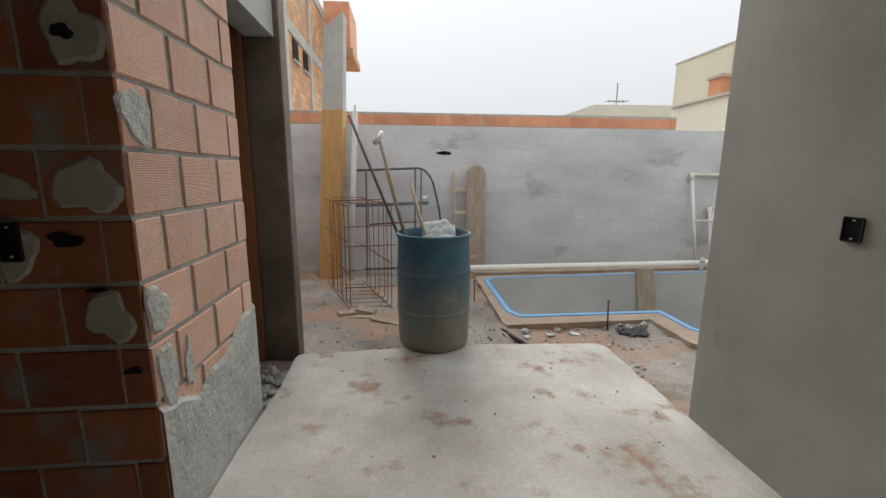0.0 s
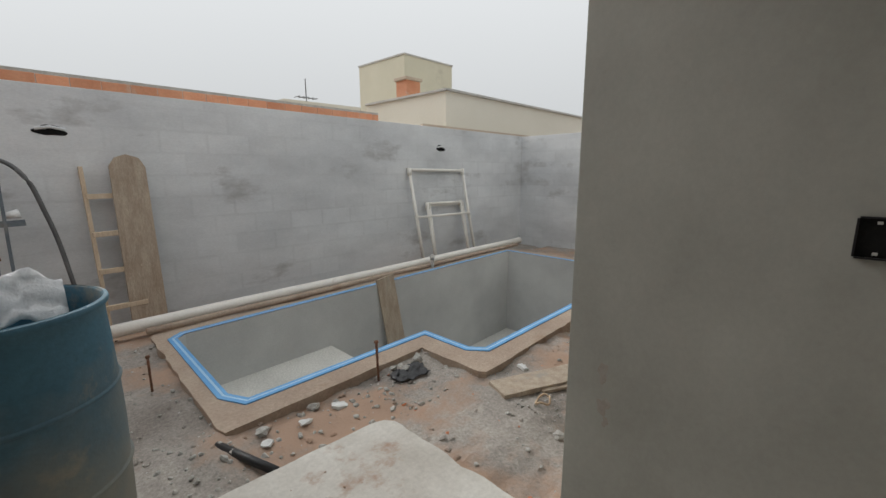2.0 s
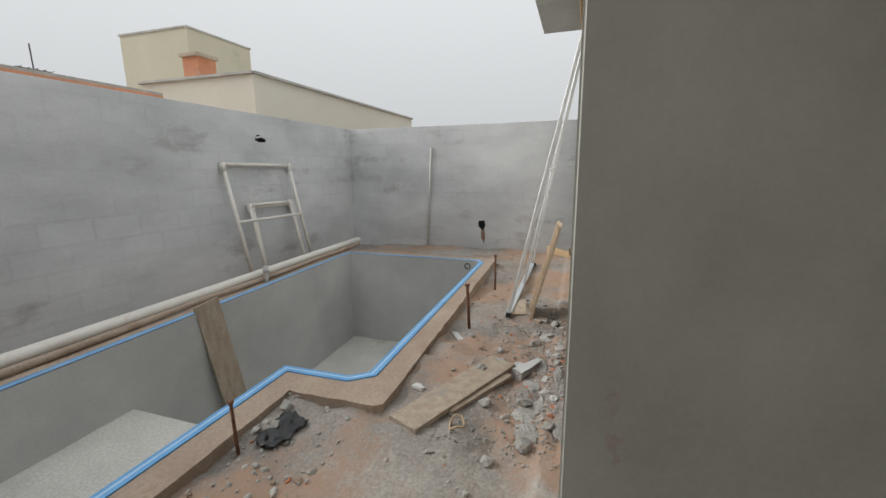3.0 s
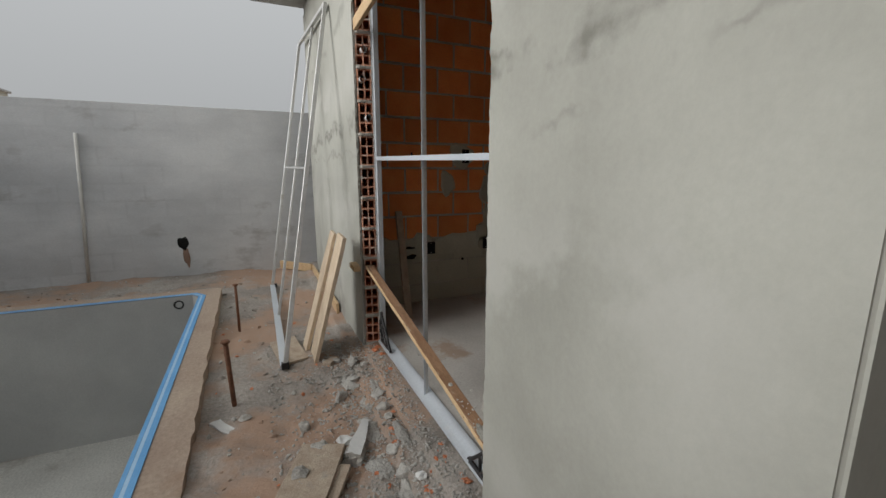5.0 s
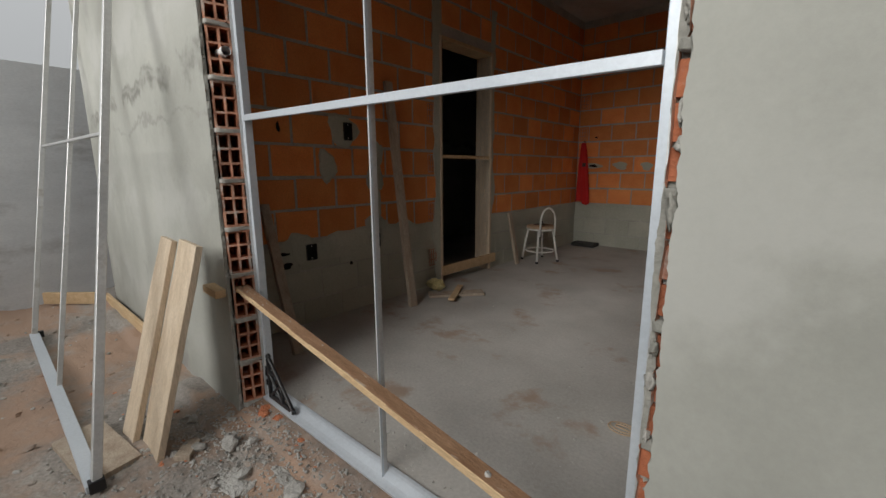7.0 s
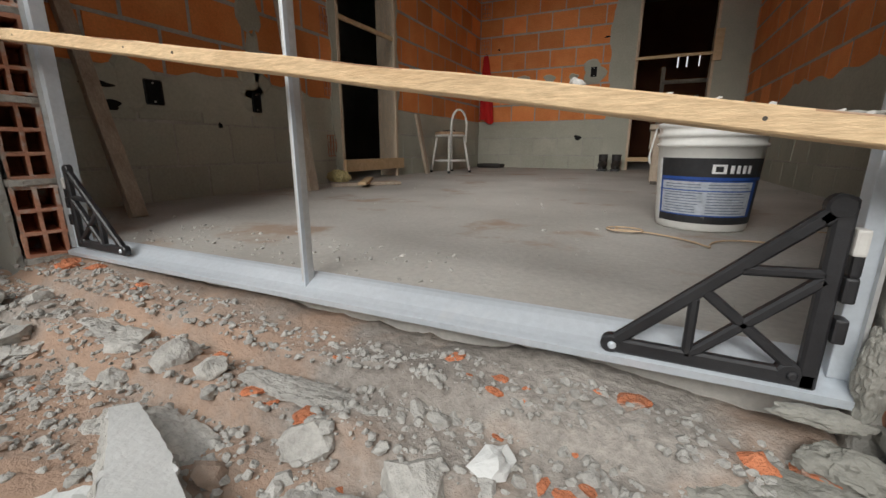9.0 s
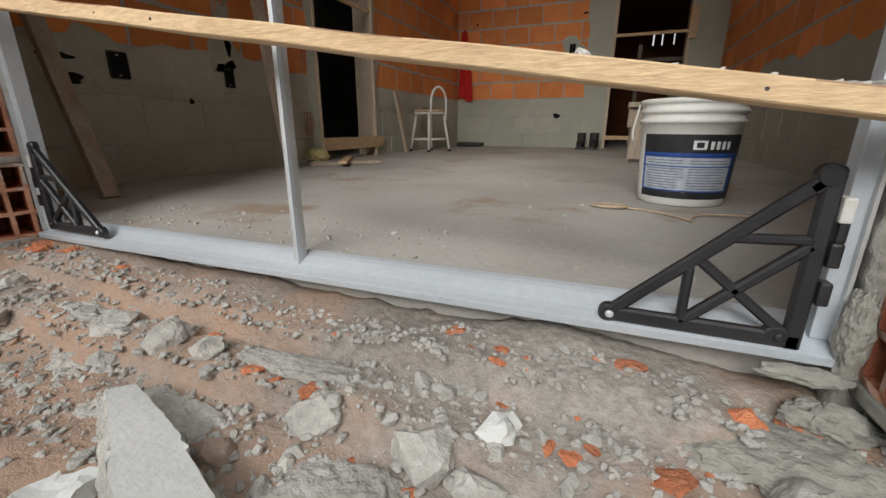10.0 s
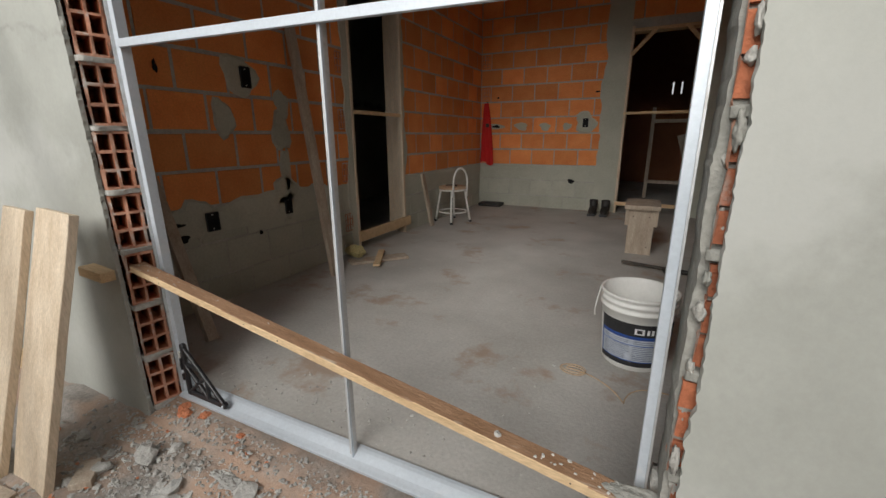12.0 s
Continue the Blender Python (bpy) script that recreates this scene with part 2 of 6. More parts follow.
def mud_coat(m, colour, low, high):
    """Dried mortar splashed up from the foot, with an uneven ragged upper limit."""
    n, l = m.node_tree.nodes, m.node_tree.links
    sock = n["Principled BSDF"].inputs["Base Color"]
    was = sock.links[0].from_socket
    geo = n.new("ShaderNodeNewGeometry")
    sep = n.new("ShaderNodeSeparateXYZ")
    l.new(geo.outputs["Position"], sep.inputs[0])
    nz = n.new("ShaderNodeTexNoise")
    nz.inputs["Scale"].default_value, nz.inputs["Detail"].default_value = 5.0, 8
    l.new(geo.outputs["Position"], nz.inputs["Vector"])
    add = n.new("ShaderNodeMath")
    add.operation = "MULTIPLY_ADD"
    add.inputs[1].default_value = 0.75
    l.new(nz.outputs["Fac"], add.inputs[0])
    l.new(sep.outputs["Z"], add.inputs[2])
    mr = n.new("ShaderNodeMapRange")
    mr.inputs["From Min"].default_value, mr.inputs["From Max"].default_value = low + 0.375, high + 0.375
    mr.inputs["To Min"].default_value, mr.inputs["To Max"].default_value = 0.82, 0.0
    l.new(add.outputs[0], mr.inputs["Value"])
    mx = n.new("ShaderNodeMix")
    mx.data_type = "RGBA"
    l.new(mr.outputs[0], mx.inputs[0])
    l.new(was, mx.inputs[6])
    mx.inputs[7].default_value = (*colour, 1)
    l.new(mx.outputs[2], sock)
    return m


mud_coat(DRUM, (0.27, 0.245, 0.19), 0.12, 0.70)
BAGPL = shade("white_plastic_bag", (0.60, 0.61, 0.62), (0.7, 0.71, 0.72), 10, 0.4, 0.2, 60, grain=0.1)
BUCKET = shade("white_bucket_plastic", (0.72, 0.71, 0.67), (0.80, 0.79, 0.75), 5, 0.45, 0.05, 60, stain=(0.52, 0.40, 0.32), stain_scale=5, stain_at=0.63, grain=0.05)
LABEL_BLUE = shade("label_blue", (0.02, 0.07, 0.30), (0.03, 0.10, 0.38), 5, 0.5, 0, 60)
LABEL_BLACK = shade("label_black", (0.015, 0.015, 0.018), (0.03, 0.03, 0.03), 9, 0.5, 0, 60, stain=(0.5, 0.48, 0.44), stain_scale=14, stain_at=0.66)
LABEL_GREY = shade("label_pale_grey", (0.42, 0.46, 0.52), (0.52, 0.55, 0.60), 5, 0.5, 0, 60)
LABEL_TEXT = shade("label_print", (0.12, 0.14, 0.2), (0.16, 0.18, 0.24), 9, 0.5, 0, 60)
LABEL_WHITE = shade("label_white", (0.75, 0.75, 0.74), (0.8, 0.8, 0.79), 5, 0.5, 0, 60)
REDCLOTH = shade("red_cloth", (0.52, 0.012, 0.015), (0.62, 0.025, 0.02), 6, 0.9, 0.2, 120, grain=0.15)
STOOLPAINT = shade("white_painted_steel", (0.66, 0.65, 0.61), (0.74, 0.73, 0.69), 8, 0.45, 0.05, 60, stain=(0.5, 0.44, 0.36), stain_scale=12, stain_at=0.66)
SEATWOOD = shade("stool_seat_board", (0.40, 0.26, 0.16), (0.52, 0.36, 0.23), 8, 0.7, 0.1, 50, stretch=(1, 6, 1))
SPONGE = shade("yellow_sponge", (0.52, 0.44, 0.20), (0.62, 0.53, 0.27), 14, 0.95, 1.0, 60, grain=0.3)
LEATHER = shade("black_boot_leather", (0.02, 0.017, 0.015), (0.035, 0.03, 0.027), 12, 0.6, 0.2, 90)
CABLE = shade("tan_cord", (0.48, 0.34, 0.22), (0.56, 0.42, 0.28), 12, 0.8, 0.1, 60)
DARKTOOL = shade("dark_tool_steel", (0.05, 0.042, 0.035), (0.09, 0.075, 0.06), 12, 0.6, 0.2, 60, metal=0.3)
BEIGE_WALL = shade("beige_painted_wall", (0.52, 0.50, 0.39), (0.58, 0.56, 0.45), 0.6, 0.9, 0.05, 30, stain=(0.46, 0.44, 0.35), stain_scale=0.5, grain=0.05)
BEIGE_LIGHT = shade("cream_painted_wall", (0.60, 0.58, 0.50), (0.66, 0.64, 0.56), 0.5, 0.9, 0.05, 30, grain=0.05)
BRICK_FAR = shade("weathered_orange_brick", (0.60, 0.25, 0.135), (0.68, 0.34, 0.20), 3, 0.9, 0.2, 40, rnd=0.15, stain=(0.58, 0.42, 0.32), stain_scale=2.5, stain_at=0.6, grain=0.12)
OCHRE = shade("ochre_brick_house", (0.66, 0.35, 0.17), (0.72, 0.45, 0.25), 0.8, 0.9, 0.3, 30, grain=0.15, stain=(0.50, 0.46, 0.40), stain_scale=0.7, stain_at=0.6, ghost=(0.30, 0.2, 0.45))
ROOFTILE = shade("clay_roof_edge", (0.42, 0.34, 0.26), (0.5, 0.42, 0.33), 2, 0.9, 0.3, 30)
# Clay brick with the shade of the closed rooms darkened into its colour.
SHADE_BRICK = shade("shade_darkened_brick", (0.30, 0.12, 0.06), (0.38, 0.16, 0.08), 3, 0.9, 0.3, 60)



def trowel_marks(m, tint, levels):
    """Wavy darker smears left where one day's plaster was joined to the next, at the given heights."""
    n, l = m.node_tree.nodes, m.node_tree.links
    sock = n["Principled BSDF"].inputs["Base Color"]
    geo = n.new("ShaderNodeNewGeometry")
    sep = n.new("ShaderNodeSeparateXYZ")
    l.new(geo.outputs["Position"], sep.inputs[0])

    def math_node(op, a, b):
        k = n.new("ShaderNodeMath")
        k.operation = op
        for i, v in enumerate((a, b)):
            if isinstance(v, (int, float)):
                k.inputs[i].default_value = v
            else:
                l.new(v, k.inputs[i])
        return k.outputs[0]

    def noise_at(s, d):
        k = n.new("ShaderNodeTexNoise")
        k.inputs["Scale"].default_value, k.inputs["Detail"].default_value, k.inputs["Roughness"].default_value = s, d, 0.6
        l.new(geo.outputs["Position"], k.inputs["Vector"])
        return k.outputs["Fac"]

    wave = math_node("MULTIPLY", math_node("SUBTRACT", noise_at(1.6, 10), 0.5), 0.6)
    for z, wide, strength in levels:
        d = math_node("ABSOLUTE", math_node("SUBTRACT", math_node("ADD", sep.outputs["Z"], wave), z), 0)
        r = n.new("ShaderNodeMapRange")
        r.interpolation_type = "SMOOTHSTEP"
        r.inputs["From Min"].default_value, r.inputs["From Max"].default_value = 0.0, wide
        r.inputs["To Min"].default_value, r.inputs["To Max"].default_value = strength, 0.0
        l.new(d, r.inputs["Value"])
        gate = n.new("ShaderNodeMapRange")
        gate.inputs["From Min"].default_value, gate.inputs["From Max"].default_value = 0.45, 0.55
        l.new(noise_at(2.6, 9), gate.inputs["Value"])
        mx = n.new("ShaderNodeMix")
        mx.data_type = "RGBA"
        side = n.new("ShaderNodeMapRange")
        side.inputs["From Min"].default_value, side.inputs["From Max"].default_value = 1.6, 1.75
        l.new(sep.outputs["X"], side.inputs["Value"])
        l.new(math_node("MULTIPLY", math_node("MULTIPLY", r.outputs[0], gate.outputs[0]), side.outputs[0]), mx.inputs[0])
        l.new(sock.links[0].from_socket, mx.inputs[6])
        mx.inputs[7].default_value = (*tint, 1)
        l.new(mx.outputs[2], sock)


trowel_marks(PLASTER, (0.47, 0.468, 0.44), ((1.75, 0.30, 0.55), (0.9, 0.35, 0.5), (0.25, 0.2, 0.4)))
trowel_marks(PLASTER, (0.19, 0.188, 0.165), ((1.405, 0.05, 0.95), (1.455, 0.03, 0.85), (1.27, 0.02, 0.45), (2.2, 0.05, 0.45)))

# ---- mesh helpers ----
def part(name, bm, material, parent=None, label="", smooth=False):
    """Links a bmesh as one mesh object, under a thing or a part."""
    me = bpy.data.meshes.new(name)
    bmesh.ops.recalc_face_normals(bm, faces=bm.faces[:])
    if smooth:
        for f in bm.faces:
            f.smooth = True
    bm.to_mesh(me)
    bm.free()
    me.materials.append(material)
    ob = new(name, me)
    if parent is not None:
        under(ob, parent)
    if label:
        ob["label"] = label
    return ob


def place_of(ob):
    m = ob.matrix_basis
    return place_of(ob.parent) @ ob.matrix_parent_inverse @ m if ob.parent else m


def under(ob, parent):
    ob.parent = parent
    ob.matrix_parent_inverse = place_of(parent).inverted()
    return ob


def thing(name, at, label, category, group="", kind=""):
    e = new(name)
    e.empty_display_size = 0.1
    e.location = at
    return tagged(e, label, category, group, kind)


def struct(name, bm, material, label="", category="", smooth=False):
    return tagged(part(name, bm, material, None, "", smooth), label or name.replace("_", " "), category, "", "structure")


def add_box(bm, x0, x1, y0, y1, z0, z1, bevel=0.0):
    r = bmesh.ops.create_cube(bm, size=1.0)
    vs = r["verts"]
    bmesh.ops.scale(bm, vec=(x1 - x0, y1 - y0, z1 - z0), verts=vs)
    bmesh.ops.translate(bm, vec=((x0 + x1) / 2, (y0 + y1) / 2, (z0 + z1) / 2), verts=vs)
    if bevel:
        es = list({e for v in vs for e in v.link_edges})
        bmesh.ops.bevel(bm, geom=es, offset=bevel, segments=2, affect="EDGES", profile=0.6)
    return bm


def box(*a, **k):
    return add_box(bmesh.new(), *a, **k)


def add_beam(bm, p0, p1, w, h, side=(0, 0, 1), bevel=0.002):
    """A squared bar from p0 to p1; w across, h along the given side direction."""
    p0, p1, side = Vector(p0), Vector(p1), Vector(side)
    d = (p1 - p0)
    ax = d.normalized()
    b = ax.cross(side).normalized()
    c = b.cross(ax).normalized()
    m = Matrix((ax, b, c)).transposed().to_4x4()
    m.translation = (p0 + p1) / 2
    r = bmesh.ops.create_cube(bm, size=1.0)
    vs = r["verts"]
    bmesh.ops.scale(bm, vec=(d.length, w, h), verts=vs)
    if bevel:
        es = list({e for v in vs for e in v.link_edges})
        out = bmesh.ops.bevel(bm, geom=es, offset=bevel, segments=1, affect="EDGES")
        vs = list({v for f in out["faces"] for v in f.verts} | {v for v in vs if v.is_valid})
    bmesh.ops.transform(bm, matrix=m, verts=vs)
    return bm


def beam(*a, **k):
    return add_beam(bmesh.new(), *a, **k)


def add_tube(bm, pts, r, seg=10, close=False):
    """A round bar along a line of points."""
    pts = [Vector(p) for p in pts]
    rings = []
    n = len(pts)
    for i, p in enumerate(pts):
        if close:
            t = (pts[(i + 1) % n] - pts[i - 1]).normalized()
        else:
            t = (pts[min(i + 1, n - 1)] - pts[max(i - 1, 0)]).normalized()
        ref = Vector((0, 0, 1)) if abs(t.z) < 0.9 else Vector((0, 1, 0))
        a = t.cross(ref).normalized()
        b = t.cross(a).normalized()
        rings.append([bm.verts.new(p + r * (math.cos(k * math.tau / seg) * a + math.sin(k * math.tau / seg) * b)) for k in range(seg)])
    last = n if close else n - 1
    for i in range(last):
        q0, q1 = rings[i], rings[(i + 1) % n]
        for k in range(seg):
            bm.faces.new((q0[k], q0[(k + 1) % seg], q1[(k + 1) % seg], q1[k]))
    if not close:
        bm.faces.new(rings[0])
        bm.faces.new(rings[-1])
    return bm


def tube(*a, **k):
    return add_tube(bmesh.new(), *a, **k)


def bend(pts, r=0.08, n=5):
    """Rounds the corners of a line of points."""
    pts = [Vector(p) for p in pts]
    out = [pts[0]]
    for a, b, c in zip(pts, pts[1:], pts[2:]):
        u, v = (a - b), (c - b)
        k = min(r, u.length / 2, v.length / 2)
        p, q = b + u.normalized() * k, b + v.normalized() * k
        for i in range(n + 1):
            s = i / n
            out.append((1 - s) ** 2 * p + 2 * s * (1 - s) * b + s * s * q)
    return out + [pts[-1]]


def lathe(profile, seg=32, at=(0, 0, 0)):
    bm = bmesh.new()
    rings = []
    for r, z in profile:
        rings.append([bm.verts.new((at[0] + r * math.cos(k * math.tau / seg), at[1] + r * math.sin(k * math.tau / seg), at[2] + z)) for k in range(seg)])
    for q0, q1 in zip(rings, rings[1:]):
        for k in range(seg):
            bm.faces.new((q0[k], q0[(k + 1) % seg], q1[(k + 1) % seg], q1[k]))
    return bm, rings


def add_prism(bm, poly, z0, z1):
    lo = [bm.verts.new((x, y, z0)) for x, y in poly]
    hi = [bm.verts.new((x, y, z1)) for x, y in poly]
    bm.faces.new(lo)
    bm.faces.new(hi)
    n = len(poly)
    for i in range(n):
        bm.faces.new((lo[i], lo[(i + 1) % n], hi[(i + 1) % n], hi[i]))
    return bm


def add_blob(bm, axis, plane, out, cu, cv, ru, rv, seed, n=18, rough=0.22):
    """A thin trowelled patch with an uneven outline on a wall. axis: the wall's normal; out: how far it stands proud (signed)."""
    rg = random.Random(seed)
    ph = [rg.uniform(0, math.tau) for _ in range(4)]
    ring, top = [], []
    for k in range(n):
        a = k * math.tau / n
        s = 1 + rough * (math.sin(2 * a + ph[0]) * 0.5 + math.sin(3 * a + ph[1]) * 0.6 + math.sin(5 * a + ph[2]) * 0.4)
        u, v = cu + ru * s * math.cos(a), cv + rv * s * math.sin(a)
        uu, vv = cu + ru * s * 0.85 * math.cos(a), cv + rv * s * 0.85 * math.sin(a)
        ring.append(bm.verts.new((plane, u, v) if axis == "x" else (u, plane, v)))
        top.append(bm.verts.new((plane + out, uu, vv) if axis == "x" else (uu, plane + out, vv)))
    for k in range(n):
        bm.faces.new((ring[k], ring[(k + 1) % n], top[(k + 1) % n], top[k]))
    bm.faces.new(top)
    return bm


def coat(axis, plane, out, u0, u1, zlow, ztop, seed, amp=0.05, step=0.06):
    """A coat of cement with a wavy upper edge, on a wall face."""
    bm = bmesh.new()
    n = max(2, int(abs(u1 - u0) / step))
    rows = []
    for i in range(n + 1):
        u = u0 + (u1 - u0) * i / n
        h = ztop + amp * 2.2 * noise.noise(Vector((u * 1.3, seed, 0))) + amp * noise.noise(Vector((u * 6, seed, 3)))
        col = []
        for k, z in enumerate((zlow, h - 0.02, h)):
            d = out if k < 2 else 0.0
            col.append(bm.verts.new((plane + d, u, z) if axis == "x" else (u, plane + d, z)))
        rows.append(col)
    for a, b in zip(rows, rows[1:]):
        for k in range(2):
            bm.faces.new((a[k], b[k], b[k + 1], a[k + 1]))
    return bm


HULLS = []
for s in range(14):
    rg = random.Random(s + 50)
    hb = bmesh.new()
    for _ in range(22):
        v = Vector((rg.gauss(0, 1), rg.gauss(0, 1), rg.gauss(0, 1))).normalized() * rg.uniform(0.75, 1.0)
        hb.verts.new((v.x, v.y * 0.9, v.z * 0.85))
    res = bmesh.ops.convex_hull(hb, input=hb.verts[:])
    bmesh.ops.delete(hb, geom=[v for v in hb.verts if not v.link_faces], context="VERTS")
    hb.verts.index_update()
    HULLS.append(([tuple(v.co) for v in hb.verts], [tuple(v.index for v in f.verts) for f in hb.faces]))
    hb.free()


def scatter(name, spots, material, label, category, parent=None):
    """Many small broken pieces joined as loose stuff. spots: (x, y, z, size, flat)."""
    rg = random.Random(len(spots))
    vs, fs = [], []
    for x, y, z, s, flat in spots:
        hv, hf = HULLS[rg.randrange(len(HULLS))]
        e = Euler((rg.uniform(-0.5, 0.5), rg.uniform(-0.5, 0.5), rg.uniform(0, 6.28))).to_matrix()
        b = len(vs)
        st = rg.uniform(0.75, 1.3)
        for v in hv:
            p = e @ Vector((v[0] * s * st, v[1] * s, v[2] * s * flat))
            vs.append((x + p.x, y + p.y, z + p.z + s * flat * 0.3))
        fs += [tuple(i + b for i in f) for f in hf]
    me = bpy.data.meshes.new(name)
    me.from_pydata(vs, [], fs)
    me.materials.append(material)
    ob = new(name, me)
    if parent is not None:
        under(ob, parent)
        ob["kind"] = "stuff"
        ob["label"] = label
    else:
        tagged(ob, label, category, "", "stuff")
    return ob


COURSE, Z_BED, B_LEN, B_HIGH = 0.2045, -0.045, 0.30, 0.187


def brick_mesh(name, w, h, d, seed):
    """A brick face with softened, slightly uneven edges; x along the wall, y out of it."""
    rg = random.Random(seed)
    bm = bmesh.new()
    j = lambda a: rg.uniform(-a, a)
    back = [bm.verts.new((x * w / 2 + j(0.002), -d, z * h / 2 + j(0.002))) for x, z in ((-1, -1), (1, -1), (1, 1), (-1, 1))]
    mid = [bm.verts.new((v.co.x, -0.004, v.co.z)) for v in back]
    front = [bm.verts.new((v.co.x * (1 - 0.008 / w), j(0.0012), v.co.z * (1 - 0.008 / h))) for v in back]
    for a, b in ((back, mid), (mid, front)):
        for i in range(4):
            bm.faces.new((a[i], a[(i + 1) % 4], b[(i + 1) % 4], b[i]))
    bm.faces.new(front)
    bmesh.ops.recalc_face_normals(bm, faces=bm.faces[:])
    me = bpy.data.meshes.new(name)
    bm.to_mesh(me)
    bm.free()
    return me


def lay_bricks(parent, spin, base, u0, u1, k0, k1, material, holes=(), lower=None, lower_k=0, seed=1, phase=0.0, gap=0.007, dz=0.0):
    """Courses of bricks on a wall face. The face runs from base along the direction that spin turns +x to; holes: (u0, u1, z0, z1)."""
    kinds = []
    for mat_ in (material, lower or material):
        row = []
        for s in range(4):
            me = brick_mesh("brick", B_LEN - (gap if mat_ is material else 0.006), B_HIGH + (0 if mat_ is material else 0.009), 0.02, seed * 10 + s)
            me.materials.append(mat_)
            row.append(me)
        kinds.append(row)
    rg = random.Random(seed)
    turn = Euler((0, 0, radians(spin)))
    along = Vector((math.cos(radians(spin)), math.sin(radians(spin)), 0))
    inv = place_of(parent).inverted()
    for k in range(k0, k1):
        zc = Z_BED + COURSE * (k + 0.5) + dz
        u = u0 - ((0.5 * (k % 2) + phase) % 1.0) * B_LEN
        while u < u1 - 0.01:
            spans = [(max(u, u0), min(u + B_LEN, u1))]
            for h0, h1, z0, z1 in holes:
                if z0 < zc < z1:
                    nxt = []
                    for a, b in spans:
                        if b <= h0 or a >= h1:
                            nxt.append((a, b))
                        else:
                            if h0 - a > 0:
                                nxt.append((a, h0))
                            if b - h1 > 0:
                                nxt.append((h1, b))
                    spans = nxt
            for a, b in spans:
                if b - a < 0.04:
                    continue
                ob = bpy.data.objects.new("brick", kinds[1 if lower and k < lower_k else 0][rg.randrange(4)])
                scene.collection.objects.link(ob)
                p = Vector(base) + along * ((a + b) / 2)
                ob.parent, ob.matrix_parent_inverse = parent, inv
                ob.matrix_basis = Matrix.LocRotScale((p.x, p.y, zc + rg.uniform(-0.002, 0.002)), turn, ((b - a) / B_LEN, 1, 1))
            u += B_LEN


# ---- ground ----
POOL_OUT = [(0.96, 5.09), (0.93, 3.33), (2.30, 3.36), (2.305, 2.79), (6.04, 2.91), (6.06, 5.27)]
POOL_IN = [(1.17, 4.915), (1.10, 4.85), (1.085, 3.70), (1.15, 3.57), (2.54, 3.58), (2.545, 3.12), (2.62, 3.025), (5.75, 3.08), (5.83, 3.14), (5.855, 5.10)]


def inside(x, y, poly):
    hit, n = False, len(poly)
    for i in range(n):
        (xa, ya), (xb, yb) = poly[i], poly[(i + 1) % n]
        if (ya > y) != (yb > y) and x < (xb - xa) * (y - ya) / (yb - ya) + xa:
            hit = not hit
    return hit


def to_rim(x, y):
    """Distance from the pool's outer rim."""
    p, best = Vector((x, y)), 9.0
    for a, b in zip(POOL_OUT, POOL_OUT[1:] + POOL_OUT[:1]):
        a, b = Vector(a), Vector(b)
        u = max(0.0, min(1.0, (p - a).dot(b - a) / (b - a).length_squared))
        best = min(best, (a + (b - a) * u - p).length)
    return best


def gz(x, y):
    """The yard's uneven surface."""
    if x < -2.5 or x > 7.4 or y > 5.9 or y < 1.6:
        return -0.3
    p = Vector((x, y, 0))
    z = -0.125
    if y < 1.99 + 0.03 * noise.noise(p * 3):
        z += 0.03
    if y < 1.88 and 2.3 < x < 4.1:
        z += 0.03
    z += 0.045 * noise.noise(p * 1.1) + 0.022 * noise.noise(p * 4.3) + 0.010 * noise.noise(p * 13)
    z += 0.008 * noise.noise(p * 31) + 0.005 * noise.noise(p * 60)
    if y > 5.25:
        z -= 0.05
    if y > 2.2:
        z += 0.045 * max(0.0, min(1.0, (3.6 - x) / 0.6)) * min(1.0, (y - 2.2) / 0.2)
        d = to_rim(x, y)
        if d < 0.4:
            z += 0.035 * (1 - d / 0.4) * (0.7 + 0.9 * noise.noise(p * 5))
    if y < 1.70:
        z = -0.2
    return z


def steps(*runs):
    out = []
    for a, b, s in runs:
        n = max(1, round((b - a) / s))
        out += [a + (b - a) * i / n for i in range(n)]
    return out + [runs[-1][1]]


gx = steps((-400, -30, 125), (-30, -2.5, 7), (-2.5, 0.94, 0.05), (0.94, 2.2, 0.04), (2.2, 4.3, 0.022), (4.3, 6.2, 0.05), (6.2, 7.4, 0.08), (7.4, 40, 8), (40, 400, 120))
gy = steps((-400, -20, 125), (-20, 1.6, 6), (1.6, 2.5, 0.022), (2.5, 2.88, 0.04), (2.88, 5.2, 0.06), (5.2, 5.9, 0.07), (5.9, 40, 9), (40, 400, 120))
gv, gf = [], []
for y in gy:
    for x in gx:
        gv.append((x, y, gz(x, y)))
nx = len(gx)
for j in range(len(gy) - 1):
    for i in range(nx - 1):
        cx, cy = (gx[i] + gx[i + 1]) / 2, (gy[j] + gy[j + 1]) / 2
        if inside(cx, cy, [(1.00, 5.05), (0.97, 3.37), (2.34, 3.40), (2.345, 2.83), (6.00, 2.95), (6.02, 5.23)]):
            continue
        a = j * nx + i
        gf.append((a, a + 1, a + 1 + nx, a + nx))
gm = bpy.data.meshes.new("ground")
gm.from_pydata(gv, [], gf)
gm.polygons.foreach_set("use_smooth", [True] * len(gf))
gm.materials.append(SOIL)
ground = tagged(new("ground", gm), "bare grey and reddish soil of the unfinished yard, trodden and littered", "ground", "", "structure")

# ---- slab that the walk starts on ----
rg = random.Random(3)
edge = [(-0.735, -4.2), (-0.735, 0.5), (-0.73, 1.8), (-0.70, 2.4), (-0.72, 2.78)]
